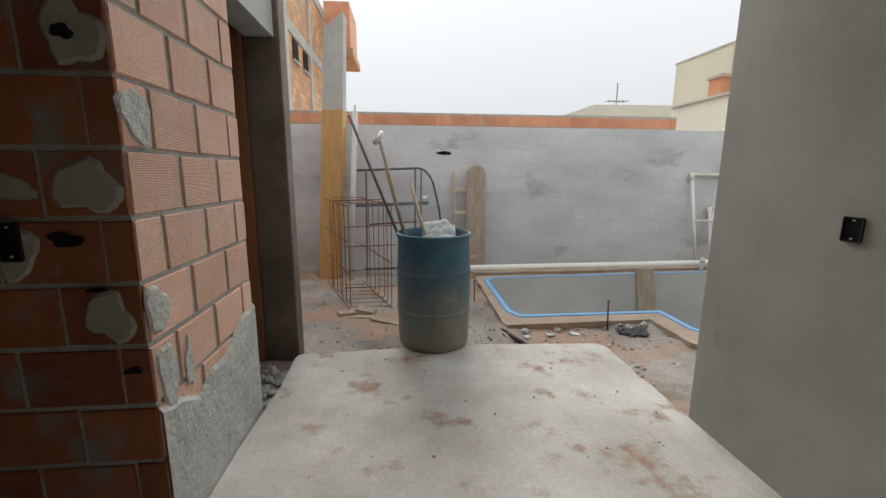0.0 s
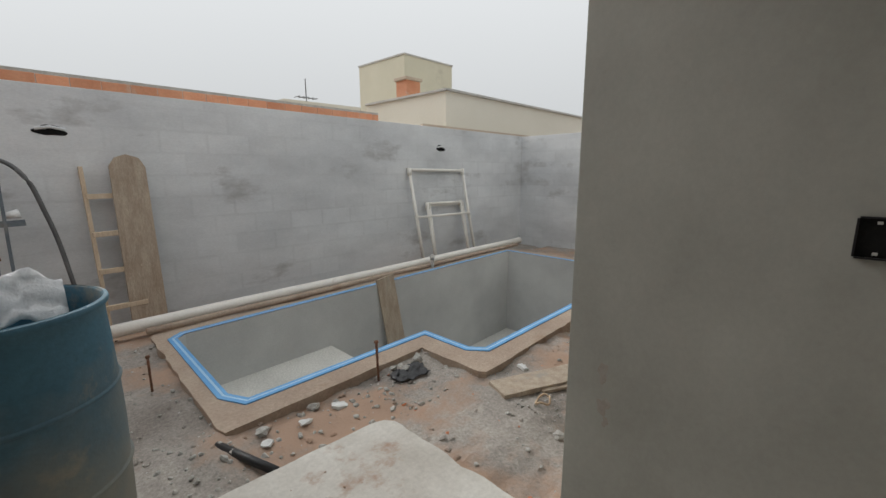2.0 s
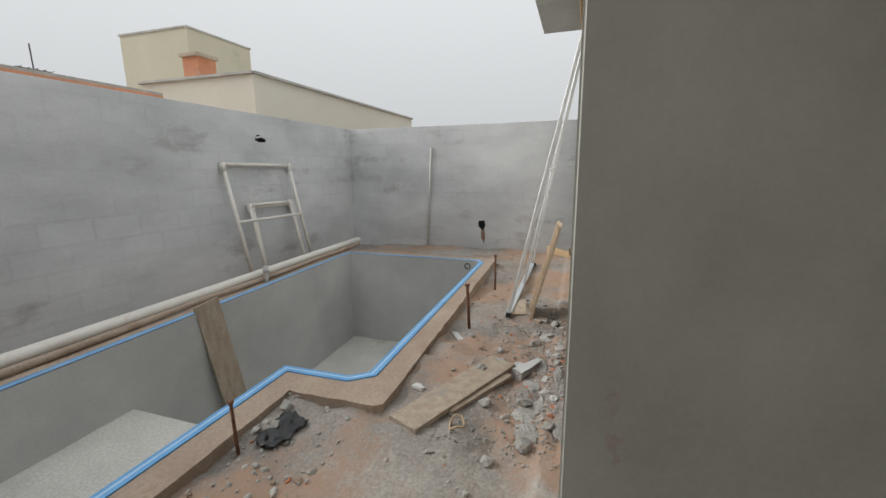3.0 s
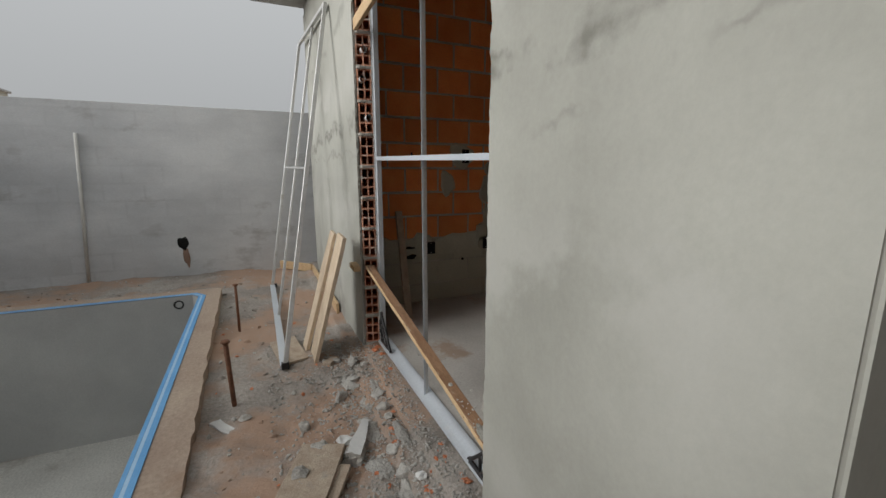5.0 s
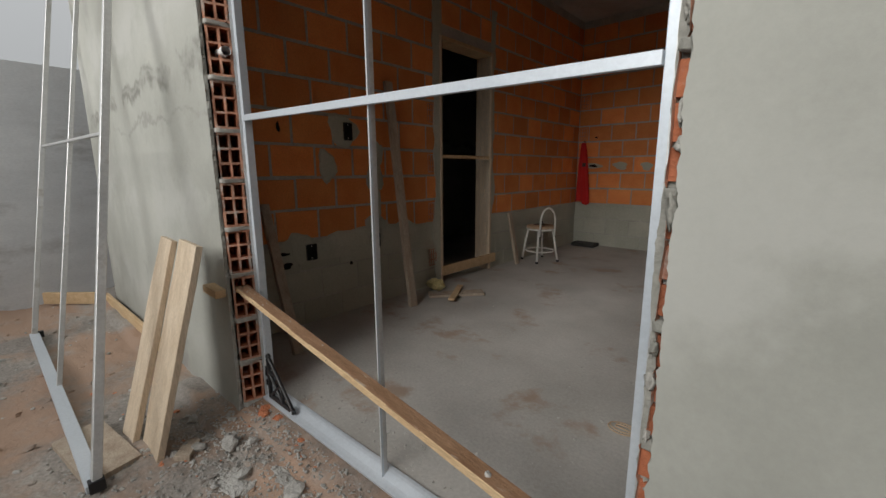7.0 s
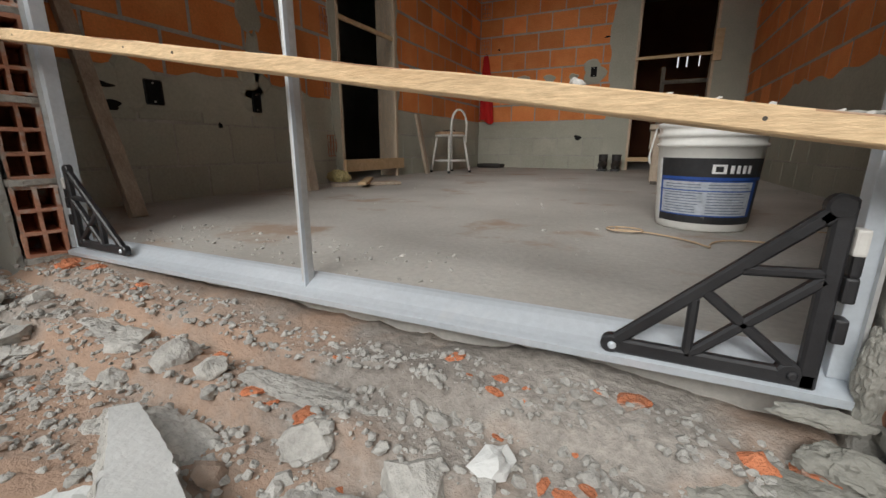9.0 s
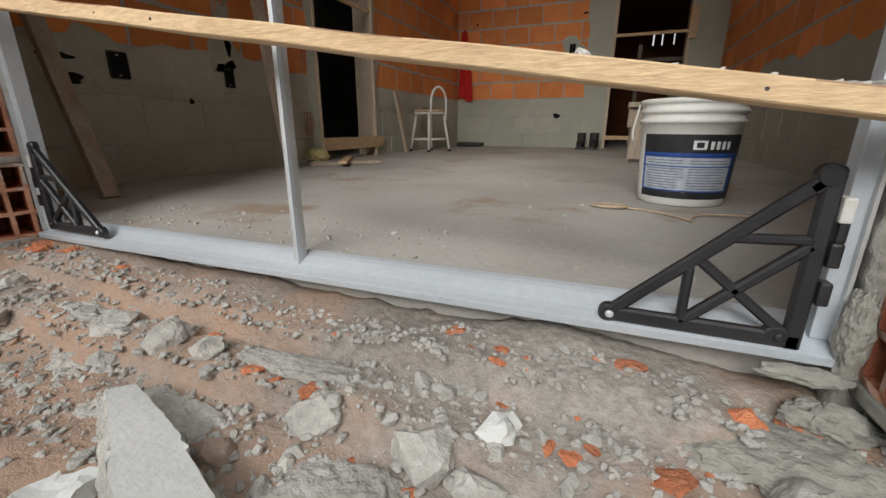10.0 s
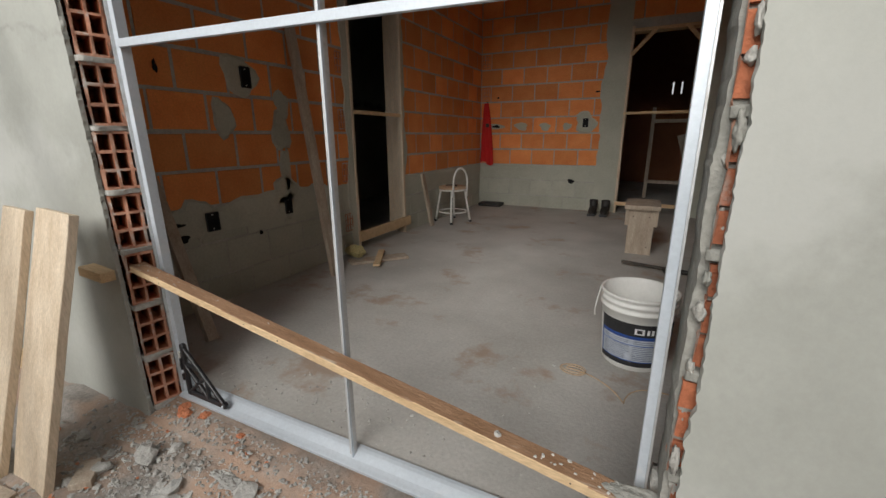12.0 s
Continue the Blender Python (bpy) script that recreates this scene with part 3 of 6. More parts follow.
for i in range(1, 40):
    u = i / 40
    edge.append((-0.76 + 2.36 * u, 2.82 + 0.07 * math.sin(3 * u) + 0.02 * noise.noise(Vector((u * 9, 0, 0))) + 0.012 * noise.noise(Vector((u * 30, 4, 0)))))
edge.append((1.58, 2.78))
for i in range(1, 18):
    u = i / 18
    edge.append((1.575 + 0.025 * noise.noise(Vector((u * 7, 8, 0))) + 0.012 * noise.noise(Vector((u * 21, 8, 0))), 2.78 - 0.92 * u))
edge += [(1.576, 1.86), (1.576, -4.2)]
bm = add_prism(bmesh.new(), edge, -0.16, 0.0)
bmesh.ops.bevel(bm, geom=[e for e in bm.edges if all(v.co.z > -0.01 for v in e.verts)], offset=0.008, segments=2, affect="EDGES")
struct("floor_passage", bm, SLAB, "pale dusty concrete floor slab with brown dirt stains", "floor")

# ---- pool ----
pool = thing("swimming_pool", (3.6, 4.1, -0.05), "unfinished rendered pool set in the yard, empty, with blue taped rim", "pool")
bm = bmesh.new()
n = len(POOL_IN)
DEEP, SHELF = -1.35, -0.55
up = [bm.verts.new((x, y, -0.02)) for x, y in POOL_IN]
dn = [bm.verts.new((x, y, DEEP)) for x, y in POOL_IN]
for i in range(n):
    bm.faces.new((up[i], up[(i + 1) % n], dn[(i + 1) % n], dn[i]))
part("basin_wall", bm, POOLWALL, pool)
part("basin_floor", add_prism(bmesh.new(), [(x + 0.05 * (1 if x > 3 else -1), y + 0.05 * (1 if y > 4 else -1)) for x, y in POOL_IN], DEEP - 0.1, DEEP), POOLFLOOR, pool, "pale screeded pool floor")
part("bench", add_prism(bmesh.new(), [(1.08, 4.99), (1.08, 3.56), (2.48, 3.57), (2.48, 4.99)], DEEP, SHELF), POOLFLOOR, pool, "pale raised shelf at the shallow end")


def ring(poly_a, poly_b, z0, z1, step=0.1, wob=0.0):
    """A flat band between two outlines of equal count."""
    bm = bmesh.new()
    rows = []
    m = len(poly_a)
    for i in range(m):
        a0, a1 = Vector(poly_a[i]), Vector(poly_a[(i + 1) % m])
        b0, b1 = Vector(poly_b[i]), Vector(poly_b[(i + 1) % m])
        k = max(1, int((b1 - b0).length / step))
        for s in range(k):
            u = s / k
            pa, pb = a0.lerp(a1, u), b0.lerp(b1, u)
            w = wob * noise.noise(Vector((pb.x * 11, pb.y * 11, 0)))
            out = (pb - pa).normalized() * w if (pb - pa).length > 1e-6 else Vector((0, 0))
            h = wob * 0.35 * noise.noise(Vector((pb.x * 3, pb.y * 3, 7)))
            rows.append([bm.verts.new((pa.x, pa.y, z1)), bm.verts.new((pb.x + out.x, pb.y + out.y, z1 + h)), bm.verts.new((pb.x + out.x, pb.y + out.y, z0))])
    for i in range(len(rows)):
        a, b = rows[i], rows[(i + 1) % len(rows)]
        for k in range(2):
            bm.faces.new((a[k], b[k], b[k + 1], a[k + 1]))
    return bm


def grown(d):
    """The pool's inner outline moved outwards by d."""
    out, m = [], len(POOL_IN)
    for i in range(m):
        p0, p1, p2 = (Vector(POOL_IN[(i + k) % m]) for k in (-1, 0, 1))
        e0, e1 = (p1 - p0).normalized(), (p2 - p1).normalized()
        n0, n1 = Vector((-e0.y, e0.x)), Vector((-e1.y, e1.x))
        k = n0 + n1
        k = k / max(k.length_squared / 2, 0.4)
        out.append(p1 - k * d)
    return out


outline = [(0.99, 5.09), (0.96, 5.04), (0.93, 3.39), (0.95, 3.33), (2.30, 3.36), (2.305, 2.83), (2.335, 2.79), (6.01, 2.905), (6.04, 2.95), (6.06, 5.27)]
part("coping", ring(POOL_IN, outline, -0.17, -0.02, 0.05, 0.014), COPING, pool, "brown mortar rim round the basin")
part("tape_inner", ring(POOL_IN, grown(0.018), -0.025, -0.014, 0.3), TAPE, pool, "strips of blue protective tape")
part("tape_middle", ring(grown(0.019), grown(0.034), -0.025, -0.014, 0.3), TAPE_LIGHT, pool, "pale blue tape strip")
part("tape_outer", ring(grown(0.035), grown(0.060), -0.025, -0.013, 0.3), TAPE, pool, "strips of blue protective tape")
bm, _ = lathe([(0.0, 0), (0.028, 0.0), (0.04, 0.006), (0.045, 0)], 16)
bmesh.ops.rotate(bm, matrix=Matrix.Rotation(radians(-90), 3, "Y"), verts=bm.verts)
bmesh.ops.translate(bm, vec=(5.832, 3.26, -0.10), verts=bm.verts)
part("inlet", bm, BLACKPL, pool, "dark round water inlet")

# ---- outer walls of the yard ----
WALL_Y, WALL_X, WALL_TOP = 5.846, 7.28, 1.93
north = struct("wall_north", box(-2.6, WALL_X + 0.2, WALL_Y, WALL_Y + 0.15, -0.6, WALL_TOP, bevel=0.004), YARDWALL, "grey rendered block wall behind the pool, patchy and damp near its foot", "wall")
struct("wall_east", box(WALL_X, WALL_X + 0.15, -7.0, WALL_Y, -0.6, WALL_TOP - 0.004, bevel=0.004), YARDWALL, "grey rendered boundary wall", "wall")
struct("wall_west", box(-2.5, -2.35, 3.02, WALL_Y, -0.6, WALL_TOP - 0.004, bevel=0.004), YARDWALL, "grey rendered boundary wall", "wall")
hollow = thing("neighbour_wall", (1.0, 8.25, -0.3), "orange hollow brick wall of the neighbouring plot, with mortar joints", "wall")
part("wall_core", box(-2.55, 5.65, 8.21, 8.32, -0.6, 2.44), MORTAR, hollow)

# ---- house: passage, facade and room ----
FY = 1.87
pas = add_prism(bmesh.new(), [(1.576, -4.2), (1.576, FY), (2.334, FY), (2.334, 1.722), (1.715, 1.722), (1.715, -4.2)], -0.2, 2.9)
bmesh.ops.bevel(pas, geom=[e for e in pas.edges if all(abs(v.co.x - 1.576) + abs(v.co.y - FY) < 0.001 for v in e.verts)], offset=0.008, segments=3, affect="EDGES")
facade_r = struct("wall_passage", pas, PLASTER, "grey beige cement plastered outer wall with trowel marks", "wall")
facade_l = struct("wall_facade_2", box(4.23, 6.68, 1.722, FY, -0.2, 2.9), PLASTER, "pale cement plastered outer wall beside the door opening", "wall")
lintel = struct("wall_lintel", box(2.335, 4.229, 1.724, FY - 0.004, 2.72, 2.9), CONCRETE, "concrete lintel over the wide opening", "wall")
struct("roof_eave", box(1.5, 6.72, FY - 0.2, 2.42, 3.0, 3.14, bevel=0.01), CONCRETE, "grey concrete eave slab over the facade", "roof")
struct("ceiling_house", box(-3.2, 6.68, -9.2, 1.86, 2.9, 3.0), CONCRETE, "rough concrete ceiling slab", "ceiling")
# Added slab, never in view, that shuts sky light out of the left room.
struct("ceiling_left", box(-3.2, -0.72, 1.861, 3.02, 2.9, 3.0), CONCRETE, "unseen concrete slab added to keep the left room dark", "ceiling")
struct("wall_facade_side", box(6.54, 6.68, -9.0, 1.722, -0.2, 2.9), PLASTER, "plastered side wall of the house", "wall")

# ragged plaster edges at the two sides of the opening


def ragged(x_in, x_out, y0, y1, z0, z1, seed, amp):
    bm = bmesh.new()
    nz = int((z1 - z0) / 0.009)
    rows = []
    for i in range(nz + 1):
        z = z0 + (z1 - z0) * i / nz
        d = amp * (noise.noise(Vector((seed, z * 4, 0))) + 0.7 * noise.noise(Vector((seed, z * 14, 0))) + 0.45 * noise.noise(Vector((seed, z * 45, 0))) + 0.3 * noise.noise(Vector((seed, z * 95, 0))))
        d2 = d + amp * 0.6 * (noise.noise(Vector((seed + 5, z * 20, 0))) + 0.6 * noise.noise(Vector((seed + 5, z * 60, 0))))
        rows.append([bm.verts.new(p) for p in ((x_in, y1, z), (x_out + d, y1, z), (x_out + d2, (y0 + y1) / 2, z), (x_out + d2 * 0.6, y0, z), (x_in, y0, z))])
    for a, b in zip(rows, rows[1:]):
        for k in range(5):
            bm.faces.new((a[k], a[(k + 1) % 5], b[(k + 1) % 5], b[k]))
    bm.faces.new(rows[0])
    bm.faces.new(rows[-1])
    return bm


part("plaster_edge", ragged(4.23, 4.105, 1.856, FY, -0.12, 2.72, 2, 0.010), PLASTER, facade_l)
part("plaster_edge", ragged(2.334, 2.399, 1.853, FY, -0.12, 2.72, 9, 0.011), PLASTER, facade_r)
part("mortar_reveal", ragged(2.333, 2.423, 1.722, 1.834, 0.28, 2.72, 14, 0.006), WET_MORTAR, facade_r, "rough grey mortar packed round the door frame")
part("mortar_reveal", ragged(2.333, 2.428, 1.722, 1.766, -0.10, 0.28, 15, 0.010), MORTAR, facade_r, "rough grey mortar packed round the door frame", True)
part("mortar_reveal", ragged(4.23, 4.060, 1.722, 1.738, -0.08, 2.72, 21, 0.008), MORTAR, facade_l)

for i, (u, v, ru, rv) in enumerate(((1.752, 0.63, 0.016, 0.030), (1.745, 0.52, 0.020, 0.028), (1.735, 0.47, 0.010, 0.016))):
    part("brown_splash", add_blob(bmesh.new(), "x", 1.5758, -0.0002, u, v, ru, rv, 140 + i, 24, 0.35), RUSTSTAIN, facade_r, "brown splash on the plaster")

# room shell
LX, BY, RX, ROOF = 4.70, -3.01, 1.80, 2.9
struct("floor_room", box(1.70, 4.86, -3.2, 1.715, -0.15, 0.0, bevel=0.006), FLOOR, "dusty screeded room floor with brown smears and crumbs", "floor")
D1 = (-0.91, -0.20, 0.0, 2.12)
wl_room = bmesh.new()
for y0, y1, z0, z1 in ((BY - 0.15, D1[0], -0.1, ROOF), (D1[0], D1[1], D1[3], ROOF), (D1[1], 1.72, -0.1, ROOF)):
    add_box(wl_room, LX + 0.003, LX + 0.15, y0, y1, z0, z1)
wall_left = struct("wall_room_east", wl_room, MORTAR, "orange hollow brick room wall, lower part washed grey with cement", "wall")
D2 = (2.12, 2.87, 0.0, 2.12)
bw_room = bmesh.new()
for x0, x1, z0, z1 in ((RX - 0.16, D2[0], -0.1, ROOF), (D2[0], D2[1], D2[3], ROOF), (D2[1], LX + 0.007, -0.1, ROOF)):
    add_box(bw_room, x0, x1, BY - 0.15, BY - 0.003, z0, z1)
wall_back = struct("wall_room_south", bw_room, MORTAR, "bright orange brick room wall with grey cement foot", "wall")
wall_right = struct("wall_room_west", box(1.716, RX - 0.003, BY, 1.72, -0.1, ROOF), MORTAR, "orange brick room wall with grey cement foot", "wall")
struct("wall_front_inner", box(4.23, LX + 0.007, 1.70, 1.72, -0.1, ROOF), MORTAR, "raw inner face of the front wall", "wall")

# unlit rooms beyond the two doorways
struct("floor_back_rooms", box(1.0, 6.06, -9.0, -3.2, -0.15, 0.0), FLOOR, "dusty floor of the unlit back rooms", "floor")
struct("floor_side_room", box(4.86, 6.6, -3.2, 1.72, -0.15, -0.004), FLOOR, "dusty floor of the unlit side room", "floor")
struct("wall_back_room_1", box(1.0, 1.2, -9.0, -3.16, -0.1, ROOF), SHADE_BRICK, "back room brick wall, its shade put into the colour", "wall")
struct("wall_back_room_2", box(4.2, 4.4, -9.0, -3.16, -0.1, ROOF), SHADE_BRICK, "back room brick wall, its shade put into the colour", "wall")
slit = bmesh.new()
sx = [1.0, 1.92, 1.95, 2.12, 2.15, 2.27, 2.30, 4.4]
for i in range(0, 8, 2):
    add_box(slit, sx[i], sx[i + 1], -7.2, -7.05, -0.1, ROOF)
for i in range(1, 7, 2):
    add_box(slit, sx[i], sx[i + 1], -7.2, -7.05, -0.1, 1.72)
    add_box(slit, sx[i], sx[i + 1], -7.2, -7.05, 1.95, ROOF)
# Unseen wall, added to keep daylight out of the side room.
struct("wall_house_back", box(4.4, 6.68, -9.1, -9.0, -0.1, ROOF), SHADE_BRICK, "unseen rear wall added to keep the side room dark", "wall")
struct("wall_back_room_3", slit, SHADE_BRICK, "far wall in shade-darkened brick with narrow slits of daylight", "wall")

# left pier, its doorway and the dark room behind
PX, PY = -0.748, 1.30
pier = struct("wall_pier", box(-0.92, PX - 0.007, PY + 0.007, 2.17, -0.2, 2.9), MORTAR, "dusty orange hollow brick pier with rough mortar at its foot", "wall")
pier_front = struct("wall_start_room", box(-3.2, PX - 0.008, PY + 0.008, PY + 0.15, -0.2, 2.9), MORTAR, "raw brick wall of the start room, shade put into its colour", "wall")
col = bmesh.new()
add_box(col, -0.95, -0.715, 2.88, 3.02, -0.2, 2.9, bevel=0.012)
for v in col.verts:
    v.co.x += 0.012 * noise.noise(v.co * 6)
struct("door_jamb_column", col, COLUMN_BROWN, "dark brown concrete corner post of the doorway", "column")
struct("wall_pier_lintel", box(-0.93, PX - 0.002, 2.17, 2.88, 2.13, 2.9), CONCRETE, "grey concrete lintel over the side doorway", "wall")
struct("wall_yard_left", box(-3.16, -0.95, 2.87, 3.02, -0.2, 2.9), SHADE_BRICK, "brick wall of the left part of the house, colour darkened as shade", "wall")
struct("wall_far_left", box(-3.3, -3.15, -4.2, 3.1, -0.2, 2.9), SHADE_BRICK, "raw brick wall of the left room, shade put into its colour", "wall")
struct("wall_start_back", box(-3.3, 1.7, -4.4, -4.2, -0.2, 2.9), PLASTER, "plain plaster wall behind the start of the walk", "wall")
struct("floor_left_rooms", box(-3.2, -0.745, -4.2, 3.0, -0.3, -0.09), FLOOR, "rubble strewn floor of the dark left room", "floor")

# ---- sheets of cement and patches on the room walls ----
part("cement_wash", coat("x", LX - 0.001, -0.006, D1[1] + 0.12, 1.70, 0.42, 0.60, 3.1, 0.05), BLOCK_GREY, wall_left)
part("cement_wash", coat("x", LX - 0.001, -0.006, BY, D1[0] - 0.12, 0.42, 0.56, 4.1, 0.03), BLOCK_GREY, wall_left)
part("cement_wash", coat("y", BY + 0.001, 0.006, D2[1] + 0.2, LX, 0.40, 0.55, 5.1, 0.02), BLOCK_GREY, wall_back)
part("cement_wash", coat("x", RX + 0.001, 0.006, BY, 1.70, 0.40, 0.62, 6.1, 0.05), BLOCK_GREY, wall_right)
for i, (cu, cv, ru, rv) in enumerate(((0.95, 1.05, 0.075, 0.10), (0.81, 1.29, 0.11, 0.12), (0.52, 1.15, 0.06, 0.09), (0.55, 0.98, 0.07, 0.14), (0.54, 0.74, 0.04, 0.16), (0.56, 0.60, 0.12, 0.09), (1.18, 0.52, 0.10, 0.10), (0.56, 0.50, 0.08, 0.10))):
    part("mortar_patch", add_blob(bmesh.new(), "x", LX - 0.001, -0.009, cu, cv, ru, rv, i), BLOCK_GREY, wall_left)
for i, (cu, cv, ru, rv) in enumerate(((3.295, 1.10, 0.13, 0.13), (4.47, 1.07, 0.10, 0.04), (4.12, 1.07, 0.09, 0.05), (3.80, 1.06, 0.07, 0.05), (3.52, 1.06, 0.06, 0.04))):
    part("mortar_patch", add_blob(bmesh.new(), "y", BY + 0.001, 0.009, cu, cv, ru, rv, i + 20), BLOCK_GREY, wall_back)
# rough mortar bands up the sides of the two doorways


def band(axis, plane, out, ua, ub, z0, z1, seed, amp=0.05):
    bm = bmesh.new()
    nz = int((z1 - z0) / 0.05)
    rows = []
    for i in range(nz + 1):
        z = z0 + (z1 - z0) * i / nz
        w = amp * (noise.noise(Vector((seed, z * 3, 1))) + 0.6 * noise.noise(Vector((seed, z * 9, 1))))
        rows.append([bm.verts.new((plane + o, u, z) if axis == "x" else (u, plane + o, z)) for u, o in ((ua, out), (ub + w * 0.9, out), (ub + w, 0))])
    for a, b in zip(rows, rows[1:]):
        for k in range(2):
            bm.faces.new((a[k], b[k], b[k + 1], a[k + 1]))
    return bm


part("mortar_band", band("x", LX - 0.001, -0.010, D1[1], D1[1] + 0.10, 0, 2.5, 1), BLOCK_GREY, wall_left)
part("mortar_band", band("x", LX - 0.001, -0.010, D1[0], D1[0] - 0.07, 0, 2.5, 2), BLOCK_GREY, wall_left)
part("mortar_band", band("y", BY + 0.001, 0.010, D2[1], D2[1] + 0.26, 0, 2.7, 3, 0.04), BLOCK_GREY, wall_back)
part("mortar_band", band("y", BY + 0.001, 0.010, D2[0], RX + 0.01, 0, 2.7, 4, 0.0), BLOCK_GREY, wall_back)
part("mortar_coat", coat("x", PX - 0.001, 0.014, PY + 0.005, 2.165, -0.1, 0.50, 7.7, 0.10), ROUGHCAST, pier, "rough splashed mortar at the foot of the pier")
for i, (cu, cv, ru, rv) in enumerate(((1.38, 1.45, 0.075, 0.09), (1.365, 0.84, 0.06, 0.09), (1.38, 0.60, 0.06, 0.12), (1.51, 0.58, 0.03, 0.10))):
    part("mortar_patch", add_blob(bmesh.new(), "x", PX - 0.001, 0.008, cu, cv, ru, rv, i + 40), ROUGHCAST, pier)
for i, (cu, cv, ru, rv) in enumerate(((-0.86, 1.24, 0.09, 0.085), (-1.10, 1.24, 0.10, 0.04), (-1.08, 1.05, 0.06, 0.085), (-0.84, 1.66, 0.08, 0.09), (-0.85, 0.84, 0.07, 0.085))):
    part("mortar_patch", add_blob(bmesh.new(), "y", PY - 0.001, -0.008, cu, cv, ru, rv, i + 60), BLOCK_GREY, pier_front)


# ---- the wide opening: exposed brick ends, aluminium frame, braces ----
def brick_end_mesh(seed):
    """The open end of a hollow brick: three by three cells; holes run along +x, the face lies at x = 0."""
    rg = random.Random(seed)
    bm = bmesh.new()
    W, H, wall, deep = 0.132, 0.188, 0.009, 0.11
    us, vs = [0], [0]
    cw, ch = (W - 4 * wall) / 3, (H - 4 * wall) / 3
    for i in range(3):
        us += [us[-1] + wall, us[-1] + wall + cw]
        vs += [vs[-1] + wall, vs[-1] + wall + ch]
    us.append(W)
    vs.append(H)
    g = [[bm.verts.new((rg.uniform(-0.003, 0.003), u - W / 2 + rg.uniform(-0.0015, 0.0015), v - H / 2 + rg.uniform(-0.0015, 0.0015))) for v in vs] for u in us]
    for i in range(7):
        for j in range(7):
            q = (g[i][j], g[i + 1][j], g[i + 1][j + 1], g[i][j + 1])
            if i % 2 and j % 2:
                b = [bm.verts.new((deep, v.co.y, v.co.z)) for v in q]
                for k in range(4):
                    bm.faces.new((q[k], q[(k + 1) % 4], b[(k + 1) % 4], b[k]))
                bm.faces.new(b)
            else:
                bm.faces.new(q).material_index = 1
    bmesh.ops.recalc_face_normals(bm, faces=bm.faces[:])
    me = bpy.data.meshes.new("brick_end")
    bm.to_mesh(me)
    bm.free()
    me.materials.append(BRICK_END)
    me.materials.append(BRICK_FACE)
    return me


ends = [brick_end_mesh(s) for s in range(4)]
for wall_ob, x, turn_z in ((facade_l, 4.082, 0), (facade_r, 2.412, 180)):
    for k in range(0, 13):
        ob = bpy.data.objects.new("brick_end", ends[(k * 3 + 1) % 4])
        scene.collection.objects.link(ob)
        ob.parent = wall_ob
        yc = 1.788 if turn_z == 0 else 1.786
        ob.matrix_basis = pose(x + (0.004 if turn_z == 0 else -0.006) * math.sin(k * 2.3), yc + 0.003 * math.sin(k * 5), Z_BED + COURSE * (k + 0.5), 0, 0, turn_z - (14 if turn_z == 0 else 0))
    for k in range(0, 14):
        bm = bmesh.new()
        z = Z_BED + COURSE * k
        s = 1 if turn_z == 0 else -1
        add_box(bm, min(x - s * 0.004, x + s * 0.1), max(x - s * 0.004, x + s * 0.1), 1.728, 1.854, z - 0.008, z + 0.008)
        bmesh.ops.subdivide_edges(bm, edges=bm.edges[:], cuts=5, use_grid_fill=True)
        for v in bm.verts:
            v.co += Vector((0.005, 0, 0.003)) * noise.noise(v.co * 22 + Vector((k, 0, 0)))
        part("mortar_joint", bm, MORTAR if s > 0 else WET_MORTAR, wall_ob, smooth=True)
for k, (dy, dz) in ((9, (0.02, 0.0)), (8, (0.035, 0.03)), (7, (0.005, 0.0))):
    bm = tube([(4.058 + 0.2 * dy, 1.788 + dy, Z_BED + COURSE * (k + 0.5) + dz), (4.13, 1.788 + dy, Z_BED + COURSE * (k + 0.5) + dz)], 0.019, 14)
    bmesh.ops.delete(bm, geom=[f for f in bm.faces if len(f.verts) > 6], context="FACES_ONLY")
    part("conduit_stub", bm, LABEL_WHITE, facade_l, "pale plastic conduit stub", True)

rg = random.Random(77)
for k in range(34):
    z = 0.05 + 2.6 * k / 34 + rg.uniform(-0.03, 0.03)
    bm = bmesh.new()
    bmesh.ops.create_icosphere(bm, subdivisions=3, radius=1.0)
    c, r = Vector((2.409 + rg.uniform(-0.006, 0.004), 1.848 + rg.uniform(-0.020, 0.010), z)), Vector((rg.uniform(0.005, 0.009), rg.uniform(0.008, 0.016), rg.uniform(0.012, 0.034)))
    for v in bm.verts:
        d = 0.9 + 0.5 * noise.noise(v.co * 1.7 + Vector((k, 0, 0))) + 0.2 * noise.noise(v.co * 5 + Vector((k, 2, 0)))
        v.co = c + Vector((v.co.x * r.x, v.co.y * r.y, v.co.z * r.z)) * d
    part("mortar_blob", bm, MORTAR if k % 3 else WET_MORTAR, facade_r, "", True)

door = thing("aluminium_door_frame", (3.23, 1.74, -0.05), "bare aluminium sliding door frame set unglazed in the opening", "door frame", kind="")
AY = 1.74
sill = bmesh.new()
prof = [(0.035, -0.047), (0.037, -0.034), (0.034, -0.0325), (0.024, -0.029), (0.012, -0.0235), (0.0, -0.016), (-0.012, -0.0085), (-0.022, -0.004), (-0.032, -0.002), (-0.034, -0.004), (-0.034, -0.050)]
for xs in (2.425, 4.065):
    for y, z in prof:
        sill.verts.new((xs, AY + y, z * 0.85 + 0.004 + (3.8 - xs) * 0.010))
sill.verts.ensure_lookup_table()
m = len(prof)
for i in range(m):
    j = (i + 1) % m
    sill.faces.new((sill.verts[i], sill.verts[j], sill.verts[m + j], sill.verts[m + i]))
sill.faces.new([sill.verts[i] for i in range(m)])
